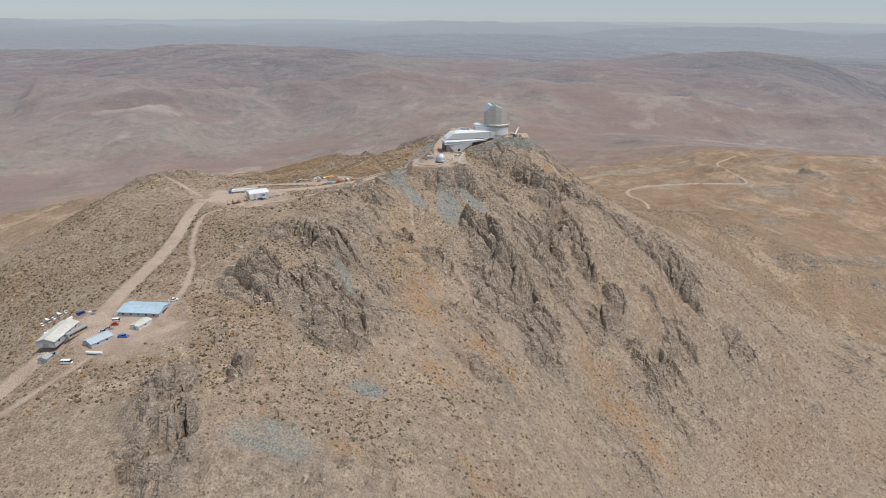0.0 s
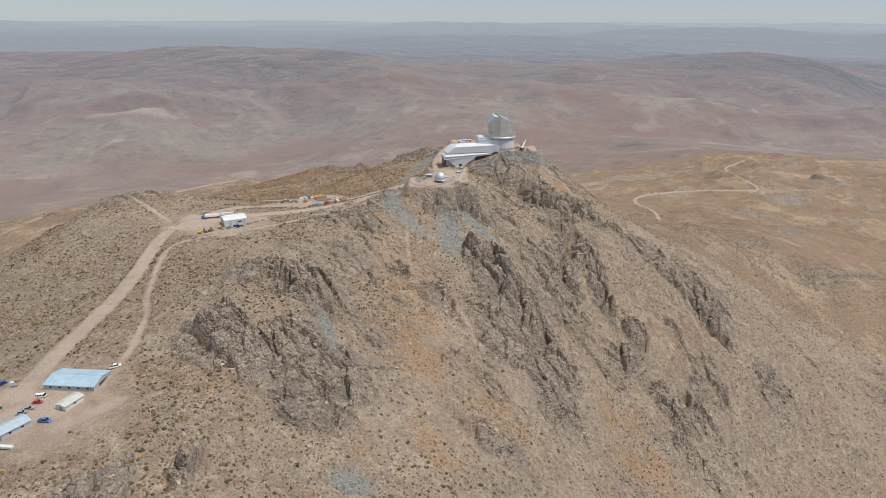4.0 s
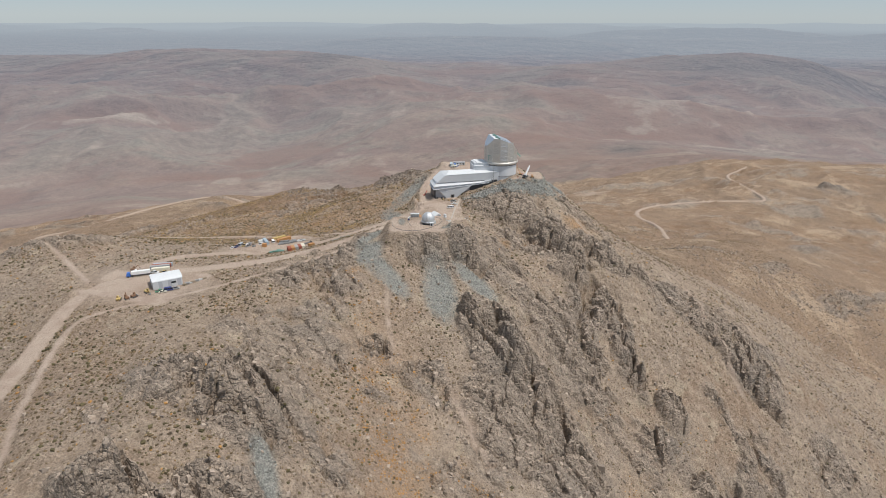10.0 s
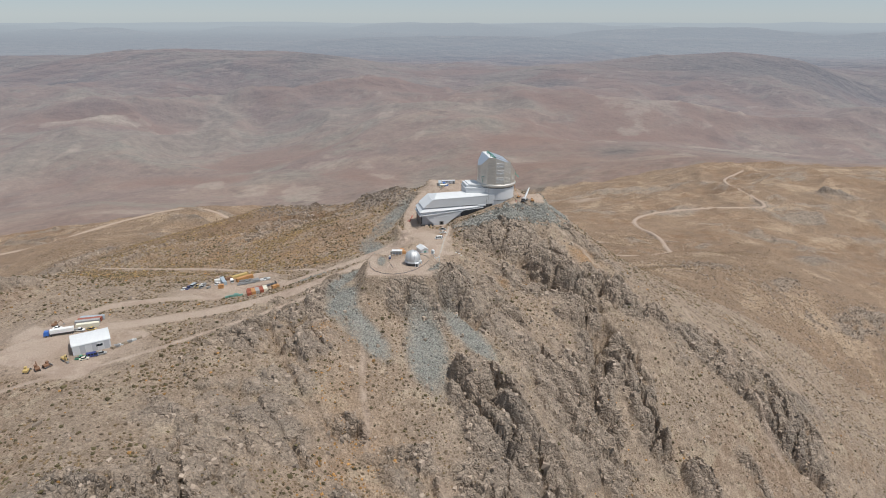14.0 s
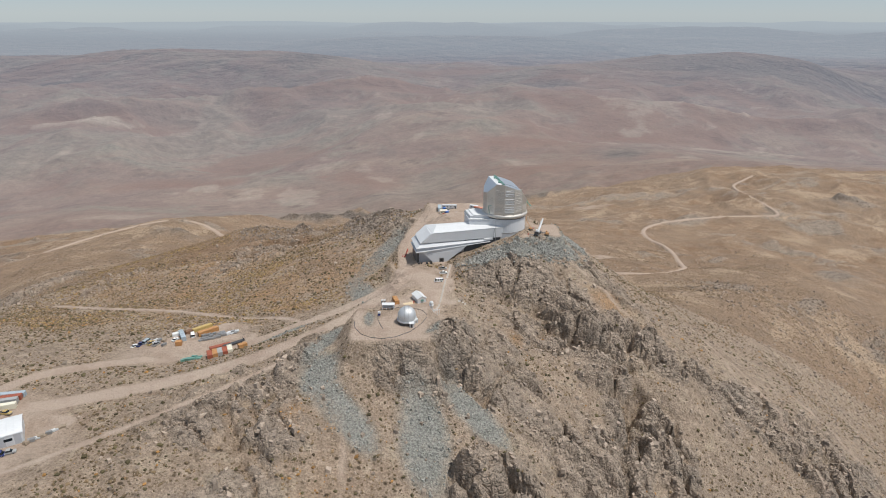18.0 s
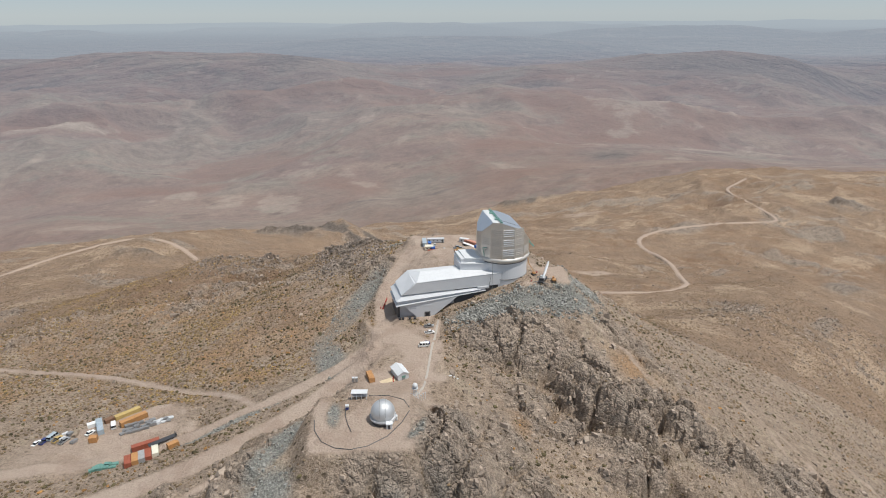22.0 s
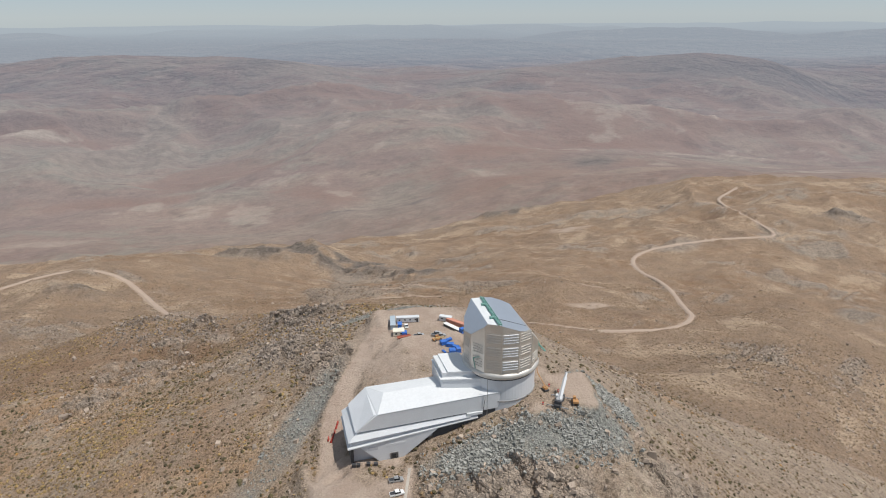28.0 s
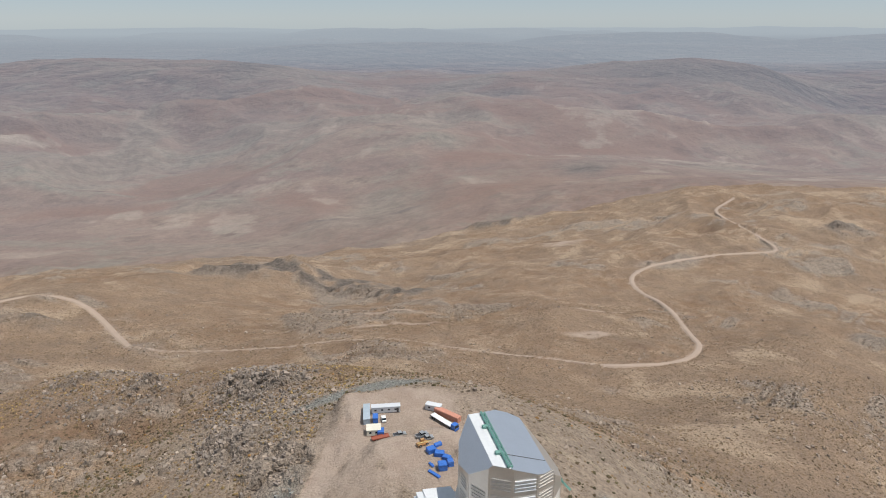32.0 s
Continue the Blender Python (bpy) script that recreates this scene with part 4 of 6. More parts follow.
side_at, side_no = strip_at + across * 12.5 - Vector((0, 0, 4.65)), (across * 8.8 + Vector((0, 0, 1)) * 7.0).normalized()
cut(body, side_at, side_no)
back_no = (Vector((0, 0, 1)) * 1.6 + along * 1.0).normalized()
cut(body, strip_at + along * 26.5, back_no)
part("dome_wall", body, ALU, dome, "brushed aluminium wall panels")
# roof sheets lie on the sloped tops
for nm, lo, hi, no, at, m_, lab in (("roof_sheet", -30, -4.4, left_no, strip_at - across * 4.4, ALU_ROOF, "blue-grey metal roof slope"), ("ridge_strip", -4.4, 0.0, Vector((0, 0, 1)), strip_at, WHITE_ROOF, "white ridge strip"), ("roof_sheet", 0.0, 12.6, right_no, strip_at, ALU_ROOF, "blue-grey metal roof slope")):
    rb = dome_block(12.6, 60, R_DOME + 0.06)
    cut(rb, at + no * 0.14, no)
    low = bmesh.ops.bisect_plane(rb, geom=rb.verts[:] + rb.edges[:] + rb.faces[:], dist=1e-5, plane_co=at + no * 0.02, plane_no=-no, clear_outer=True)
    bmesh.ops.edgeloop_fill(rb, edges=[g for g in low["geom_cut"] if isinstance(g, bmesh.types.BMEdge)])
    cut(rb, strip_at + across * hi, across)
    cut(rb, strip_at + across * lo, -across)
    cut(rb, strip_at + along * 26.5 + Vector((0, 0, 0.14)), back_no)
    part(nm, rb, m_, dome, lab)
step_line = strip_at + along * 6.5
part("roof_step", rod(step_line + across * 0.6 - Vector((0, 0, 0.05)), step_line + across * 12.4 - Vector((0, 0, 4.5)), 0.14, 6), DARK_STEEL, dome)
# green hoist rails along the ridge, with brackets
rails = part("hoist_rail", rod(strip_at + across * -0.5 + along * 0.5 + Vector((0, 0, 0.7)), strip_at + across * -0.5 + along * 26 + Vector((0, 0, 0.7)), 0.42, 4), GREEN, dome, "green steel hoist rail")
part("hoist_rail", rod(strip_at + across * 0.45 + along * 1.5 + Vector((0, 0, 0.55)), strip_at + across * 0.45 + along * 26 + Vector((0, 0, 0.55)), 0.26, 4), GREEN, dome, "green steel hoist rail")
for s in (1, 6, 9.5, 14, 18, 21.5, 25):
    p0 = strip_at + along * s
    part("rail_bracket", box(-1.0, 0.7, -0.18, 0.18, 0.0, 0.6), GREEN, dome).matrix_local = Matrix.Translation(p0) @ pose(0, 0, 0, 0, 0, 7.5)
for s in (7.0, 19.0):
    p0 = strip_at + along * s
    part("hoist_trolley", box(-2.3, -0.2, -0.6, 0.6, 0.15, 1.0, 0.1), GREEN, dome).matrix_local = Matrix.Translation(p0) @ pose(0, 0, 0, 0, 0, 7.5)
# louvre slats on the facets, three banks each; those of the front facet stand open
for turn, wide, open_ in ((-3, 3.6, 0), (-2, 4.6, 0), (-1, 5.2, 0), (0, 5.9, 1), (1, 5.2, 0), (2, 4.8, 0), (-4, 3.6, 0)):
    deg = -98.5 + TURN * (turn + 0.5)
    a, rr = radians(deg), R_DOME * math.cos(radians(TURN / 2))
    frame_m = Matrix.Translation((rr * math.cos(a), rr * math.sin(a), 0)) @ pose(0, 0, 0, 0, 0, deg + 90)
    for bank, z0 in enumerate((14.7, 20.5, 26.2)):
        if bank == 2 and turn in (2, -3, -2, -4) or bank == 1 and turn in (2,):
            continue
        part("louvre_recess", box(-wide / 2 - 0.15, wide / 2 + 0.15, -0.02, 0.06, z0 - 0.2, z0 + 4.1), ALU_DULL, dome).matrix_local = frame_m
        for s in range(4):
            zz = z0 + 0.15 + s * 1.12
            if open_:
                part("louvre_slat", box(-wide / 2, wide / 2, -0.36, 0.02, zz, zz + 0.24, 0.03), MID_WALL, dome, "open white louvre slat").matrix_local = frame_m
            else:
                part("louvre_slat", box(-wide / 2, wide / 2, -0.20, 0.02, zz, zz + 0.16), ALU_DULL, dome).matrix_local = frame_m
for k in range(SIDES):
    a = corner[k]
    if math.sin(a) < 0.5:
        off = (Vector((15 * math.cos(a), 15 * math.sin(a), 0)) - Vector((strip_at.x, strip_at.y, 0))).dot(across)
        ztop = min(33.5, 33.6 - max(0, off) * 0.372, 33.9 - max(0, -off - 4.4) * 1.395, 29.2 - max(-9, off - 12.5) * 1.257)
        part("corner_trim", rod((15.2 * math.cos(a), 15.2 * math.sin(a), 12.9), (15.2 * math.cos(a), 15.2 * math.sin(a), ztop - 0.1), 0.08, 6), ALU, dome)
arm = part("side_derrick", rod((14.2, -2.6, 19.6), (17.4, -5.0, 16.6), 0.45, 4), GREEN, dome, "green side derrick")
part("derrick_stay", rod((14.2, -3.0, 21.5), (16.0, -4.4, 17.6), 0.14, 4), GREEN, arm)
arm = part("side_derrick", rod((-11.6, -9.2, 13.0), (-12.6, -10.2, 18.6), 0.25, 4), GREEN, dome, "green side derrick")
part("derrick_stay", rod((-12.4, -10.2, 18.4), (-10.2, -10.7, 18.9), 0.2, 4), GREEN, arm)

# ---- service building ----
wing = thing("service_building", pose(-0.4, 0.6, 0, 0, 0, 10.1), "long white metal-clad service wing with hipped end", "building")
F1, F2, R1, R2 = (-48.5, -0.3, 3.5), (0, -0.3, 4.7), (-44.3, 10.5, 5.5), (0, 10.5, 6.0)
B1, B2, G1, G2, E1, E2 = (-50, 20.5, 3.0), (0, 19.5, 3.8), (-57.3, 0, -3.2), (-57.6, 18.8, -2.7), (0, 0, -2.5), (0, 19.5, -2.5)
part("wall_core", solid([G1, G2, E2, E1, (-50, 0.25, 3.1), (-50.2, 19.8, 2.7), (-0.3, 19.2, 3.4), (-0.3, 0.2, 4.2)], [(0, 1, 2, 3), (4, 5, 6, 7), (0, 1, 5, 4), (1, 2, 6, 5), (2, 3, 7, 6), (3, 0, 4, 7)]), WHITE, wing)
part("front_roof_slope", loft([F1, F2, R2, R1], [(p[0], p[1], p[2] - 0.35) for p in (F1, F2, R2, R1)]), WHITE_ROOF, wing, "white standing-seam roof slope")
part("back_roof_slope", loft([R1, R2, B2, B1], [(p[0], p[1], p[2] - 0.35) for p in (R1, R2, B2, B1)]), WHITE_ROOF, wing, "white standing-seam roof slope")
part("hip_end_slope", loft([G1, F1, R1, B1, G2], [(p[0] + 0.5, p[1], p[2] - 0.4) for p in (G1, F1, R1, B1, G2)]), WHITE, wing, "sloped white end cladding")
part("front_wall_panel", loft([G1, F1, F2, E1], [(p[0], p[1] + 0.3, p[2]) for p in (G1, F1, F2, E1)]), WHITE, wing)
part("roof_edge_trim", rod((-48.5, -0.36, 3.5), (0, -0.36, 4.7), 0.07, 4), WHITE, wing)
for nm, a_, b_ in (("hip_trim", F1, R1), ("hip_trim", R1, B1), ("hip_trim", G1, F1)):
    part(nm, rod(a_, b_, 0.05, 4), WHITE_ROOF, wing)
# shade below the eaves, put into the band's grey colour
part("gutter_recess", loft([(-56.7, 0.9, -3.0), (-56.9, 18.5, -3.0), (-56.9, 18.5, -4.4), (-56.7, 0.9, -4.4)], [(-1, 0.9, -2.4), (-1, 18.5, -2.4), (-1, 18.5, -3.6), (-1, 0.9, -3.6)]), GREY_WALL, wing, "recessed band under the eaves, its shade painted grey")
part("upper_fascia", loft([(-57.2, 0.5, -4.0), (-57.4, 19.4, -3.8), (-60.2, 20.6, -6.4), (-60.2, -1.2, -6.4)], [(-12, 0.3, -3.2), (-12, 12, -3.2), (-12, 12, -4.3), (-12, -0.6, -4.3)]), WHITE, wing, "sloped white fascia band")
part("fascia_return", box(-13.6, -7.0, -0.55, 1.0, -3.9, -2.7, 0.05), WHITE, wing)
# white wall in the fascia's shade, coloured grey for it
part("middle_recess", loft([(-59.3, -0.3, -6.3), (-59.3, 20, -6.3), (-59.6, 20, -8.9), (-59.6, -0.3, -8.9)], [(-9, 0.4, -4.2), (-9, 10, -4.2), (-9, 10, -5.2), (-9, 0.4, -5.2)]), GREY_WALL, wing, "wall band with its shade painted grey")
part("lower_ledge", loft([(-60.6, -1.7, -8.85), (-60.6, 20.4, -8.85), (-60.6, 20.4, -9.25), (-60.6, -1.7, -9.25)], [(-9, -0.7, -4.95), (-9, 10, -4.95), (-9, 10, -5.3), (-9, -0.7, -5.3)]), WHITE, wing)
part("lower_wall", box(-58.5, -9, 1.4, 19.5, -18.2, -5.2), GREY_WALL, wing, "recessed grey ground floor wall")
# a solid box; the undercroft's shade is its near-black colour
part("undercroft", box(-27, -0.6, 0.45, 12, -12, -2.7), DARK, wing, "undercroft filled by a near-black box for its shade")
# the west end's shadow is put into this wall's dark colour
part("west_wall", box(-59.4, -58.3, 0.2, 19.5, -18.2, -9.2), DARK_STEEL, wing, "west ground floor wall, its shadow painted dark")
wedge = part("entrance_wall", prism([(-56.2, -9.1), (-25.4, -6.7), (-39.6, -17.3), (-48.6, -17.3)], -0.9, 1.3, "y"), MID_WALL, wing, "angled light grey entrance wall")
door = part("entrance_door", box(-44.4, -41.6, -1.02, -0.85, -17.2, -14.3), DARK_STEEL, wing, "dark entrance door")
part("door_frame", prism([(-44.7, -17.2), (-44.7, -14.0), (-41.3, -14.0), (-41.3, -17.2), (-41.6, -17.2), (-41.6, -14.3), (-44.4, -14.3), (-44.4, -17.2)], -1.12, -0.84, "y"), STEEL, door)
part("door_pane", box(-43.8, -42.3, -1.05, -1.0, -16.6, -14.8), GLASS, door)
part("sign_panel", box(-53.0, -49.2, -0.98, -0.88, -11.6, -10.2), GREY_WALL, wing)
part("vent_panel", box(-47.5, -38.5, -0.98, -0.88, -10.9, -9.9), MID_WALL, wing)
part("flag_pole", rod((-5.6, -1.2, -6), (-5.6, -1.2, 12.5), 0.12, 8), STEEL, wing)
part("flag_pole", rod((-7.6, -1.4, -4), (-6.4, -1.2, 4.0), 0.08, 8), DARK_STEEL, wing)
m_inv = wing.matrix_world.inverted()


def wing_pts(pts):
    return [tuple(m_inv @ Vector(p)) for p in pts]


low = [(-23.2, 4.6), (0.6, 3.2), (0.6, 12.5), (-12, 20.5), (-25.6, 20.0)]
part("annex_base", loft(wing_pts([(x, y, 2.5) for x, y in low]), wing_pts([(x, y, 9.0) for x, y in low])), MID_WALL, wing, "light grey annex wall")
part("annex_ledge", loft(wing_pts([(x, y, 9.0) for x, y in [(-23.5, 4.3), (0.6, 2.9), (0.6, 12.5), (-12, 20.8), (-25.9, 20.3)]]), wing_pts([(x, y, 9.3) for x, y in [(-23.5, 4.3), (0.6, 2.9), (0.6, 12.5), (-12, 20.8), (-25.9, 20.3)]])), WHITE_ROOF, wing)
top = [(-22.6, 5.6), (-9.2, 5.7), (-14.8, 20.2), (-25.2, 19.7)]
part("annex_block", loft(wing_pts([(x, y, 9.3) for x, y in top]), wing_pts([(x, y, 11.3) for x, y in top])), WHITE, wing)
top2 = [(-20.4, 5.3), (-9.0, 5.4), (-14.6, 20.5), (-23.2, 20.0)]
part("annex_roof", loft(wing_pts([(x, y, 11.3) for x, y in top2]), wing_pts([(x, y, 11.9) for x, y in top2])), WHITE_ROOF, wing, "white annex roof")
part("dome_link", loft(wing_pts([(-9.5, 5.8, 9.3), (-2.5, 4.4, 9.3), (-9, 20, 9.3), (-14.8, 20, 9.3)]), wing_pts([(-9.5, 5.8, 10.6), (-5.5, 5.2, 9.6), (-11, 20, 9.6), (-14.8, 20, 10.6)])), GREY_WALL, wing)

# ---- calibration dome ----
small = thing("small_telescope_dome", pose(-63.6, -119.3, -5), "silver hemispherical telescope dome on a white drum", "observatory dome")
part("drum", lathe([(0, -0.6), (4.45, -0.6), (4.45, 1.5), (0, 1.5)], 40), WHITE, small, "white round drum")
# shade below the balcony, painted as a dark strip on the drum
part("drum_shade", lathe([(4.42, -0.2), (4.52, -0.2), (4.52, 1.2), (4.42, 1.2)], 40, None, 190, 100), DARK_STEEL, small)
part("balcony", lathe([(4.1, 1.45), (5.05, 1.45), (5.05, 2.2), (4.9, 2.2), (4.9, 1.65), (4.1, 1.65)], 40), WHITE, small, "white ring balcony")
part("shell", lathe([(4.62 * math.cos(radians(a)), 3.75 + 4.62 * math.sin(radians(a))) for a in range(-28, 91, 8)] + [(0, 8.37)], 48), SILVER, small, "silver dome shell", True)
for s in (-1, 1):
    slit = bmesh.new()
    pts = [Vector((s * 1.1, -4.55 * math.cos(radians(a)), 3.75 + 4.58 * math.sin(radians(a)))) for a in range(0, 181, 10)]
    for p, q in zip(pts[:-1], pts[1:]):
        rod(p, q, 0.09, 5, slit)
    part("slit_frame", slit, STEEL, small)
part("shutter", lathe([(4.72 * math.cos(radians(a)), 3.75 + 4.72 * math.sin(radians(a))) for a in range(8, 86, 7)], 6, None, 62, 56), SILVER, small, "", True)
part("entry_box", box(1.4, 3.6, -6.0, -4.0, -0.3, 1.9, 0.05), WHITE, small)
part("entry_roof", box(1.2, 3.8, -6.2, -4.0, 1.9, 2.1), WHITE_ROOF, small)
part("entry_door", box(1.9, 2.9, -6.04, -5.98, -0.2, 1.6), DARK_STEEL, small)
part("side_cabinet", box(4.7, 5.5, -0.6, 0.8, -0.3, 1.6, 0.04), WHITE, small)


def gable(name, m, L, W, H, rise, wall, roof, label, door_on=1, windows=3, group=""):
    """A shed: walls, two roof slopes, doors and windows; ridge along x."""
    t = thing(name, m, label, "shed", group)
    part("wall", prism([(-W / 2, -0.4), (W / 2, -0.4), (W / 2, H), (0, H + rise), (-W / 2, H)], -L / 2, L / 2, "x"), wall, t)
    for s in (-1, 1):
        e = 0.35
        y1, z1 = s * (W / 2 + e), H - rise * e / (W / 2)
        rp = part("roof_slope", loft([(-L / 2 - e, 0, H + rise + 0.05), (L / 2 + e, 0, H + rise + 0.05), (L / 2 + e, y1, z1 + 0.05), (-L / 2 - e, y1, z1 + 0.05)], [(-L / 2 - e, 0, H + rise + 0.17), (L / 2 + e, 0, H + rise + 0.17), (L / 2 + e, y1, z1 + 0.17), (-L / 2 - e, y1, z1 + 0.17)]), roof, t)
        for k in range(int(L / 2.2)):
            x = -L / 2 + 1.1 + k * 2.2
            part("roof_rib", rod((x, 0, H + rise + 0.18), (x, y1, z1 + 0.18), 0.05, 4), roof, rp)
    part("ridge_cap", rod((-L / 2 - 0.35, 0, H + rise + 0.18), (L / 2 + 0.35, 0, H + rise + 0.18), 0.12, 6), roof, t)
    if door_on:
        part("door", box(L / 2 - 0.02, L / 2 + 0.06, -W * 0.22, W * 0.22, -0.1, H * 0.78), DARK_STEEL, t)
        part("door", box(-L / 2 - 0.06, -L / 2 + 0.02, -W * 0.16, W * 0.16, -0.1, H * 0.7), STEEL, t)
    for k in range(windows):
        x = -L / 2 + L * (k + 0.7) / (windows + 0.4)
        for s in (-1, 1):
            w = part("window", box(x - 0.6, x + 0.6, s * W / 2 - 0.04, s * W / 2 + 0.04, H * 0.45, H * 0.8), STEEL, t)
            part("pane", box(x - 0.5, x + 0.5, s * W / 2 - 0.06, s * W / 2 + 0.06, H * 0.48, H * 0.77), GLASS, w)
    return t


gable("white_hut", pose(-57.7, -69.2, -16.5, 0, 0, 113), 8.6, 5.2, 2.9, 1.3, WHITE, WHITE_ROOF, "small white gabled hut on the gravel yard", 1, 0)
hut_win = box(-0.9, 0.9, -0.05, 0.05, 0, 1.1)
t_ = thing("hut_window_shutter", pose(-55.9, -73.25, -15.4, 0, 0, 21), "dark teal shutter on the hut's gable end", "shutter")
part("shutter_leaf", hut_win, GREEN, t_)
t_ = thing("car_shelter", pose(-73.7, -103.0, -5.2, 0, 0, -3), "low white flat-roofed shelter beside the ring track", "shelter")
part("roof", box(-3.3, 3.3, -1.5, 1.6, 2.4, 2.6), WHITE_ROOF, t_)
part("back_wall", box(-3.1, 3.1, 1.3, 1.5, -0.5, 2.4), MID_WALL, t_)
for x in (-3.0, -1.0, 1.0, 3.0):
    part("post", box(x - 0.1, x + 0.1, -1.4, -1.2, -0.5, 2.4), WHITE, t_)
part("bench", box(-2.6, 2.6, 0.5, 1.2, -0.3, 0.6), GREY_WALL, t_)
t_ = thing("equipment_cabinet", pose(-78.0, -111.4, -5), "small white and blue electrical cabinet on the pad", "cabinet")
part("case", box(-0.6, 0.6, -0.5, 0.5, 0, 1.1), PAINT["navy"], t_)
part("lid", box(-0.7, 0.7, -0.6, 0.6, 1.1, 1.9, 0.05), WHITE, t_)
for dx in (-0.65, 0.65):
    t_ = thing("portable_toilet", pose(-78.2 + dx * 1.1, -73.6, -16.4, 0, 0, 10), "grey portable toilet with a white roof", "toilet", "portable toilets")
    part("cabin", box(-0.55, 0.55, -0.6, 0.6, 0, 2.1, 0.05), PAINT["grey"], t_)
    part("roof", box(-0.6, 0.6, -0.65, 0.65, 2.1, 2.35, 0.1), WHITE, t_)
    part("door", box(-0.4, 0.4, -0.64, -0.6, 0.1, 1.9), STEEL, t_)
mast = thing("weather_mast", pose(-50.9, -93.2, zat(-50.9, -93.2)), "white lattice instrument mast with a round radome", "mast")
for a in (90, 210, 330):
    part("leg", rod((1.9 * math.cos(radians(a)), 1.9 * math.sin(radians(a)), -0.5), (0.5 * math.cos(radians(a)), 0.5 * math.sin(radians(a)), 5.6), 0.16, 5), WHITE, mast)
for k in range(4):
    r = 1.7 - 0.32 * k
    for a in (90, 210, 330):
        part("brace", rod((r * math.cos(radians(a)), r * math.sin(radians(a)), 0.6 + 1.4 * k), ((r - 0.3) * math.cos(radians(a + 120)), (r - 0.3) * math.sin(radians(a + 120)), 1.9 + 1.25 * k), 0.08, 4), WHITE, mast)
part("platform", lathe([(0, 5.5), (1.3, 5.5), (1.3, 5.8), (0, 5.8)], 12), WHITE, mast)
part("radome", lathe([(1.15 * math.cos(radians(a)), 7.0 + 1.15 * math.sin(radians(a))) for a in range(-80, 91, 17)], 20), WHITE, mast, "white round radome", True)
for dx, dy in ((1.6, 0.5), (2.4, -1.4), (-1.8, 1.0), (3.4, 0.8), (4.4, 2.6)):
    g = thing("instrument_post", pose(-50.9 + dx, -93.2 + dy, zat(-50.9 + dx, -93.2 + dy)), "thin white instrument post beside the mast", "post", "instrument posts")
    part("pole", rod((0, 0, -0.3), (0, 0, 2.6 + dx * 0.2), 0.09, 6), WHITE, g)
    part("sensor", box(-0.3, 0.3, -0.2, 0.2, 2.4 + dx * 0.2, 2.9 + dx * 0.2, 0.04), WHITE, g)


# ---- vehicles ----
def wheels(t, L, W, r, axles=(-0.31, 0.31), width=0.26):
    for ax in axles:
        for s in (-1, 1):
            y0, y1 = s * (W / 2 - width), s * W / 2
            w = part("wheel", rod((ax * L, y0, r), (ax * L, y1, r), r, 12), RUBBER, t)
            part("rim", rod((ax * L, s * (W / 2 - 0.02), r), (ax * L, s * (W / 2 + 0.02), r), r * 0.55, 8), STEEL, w)


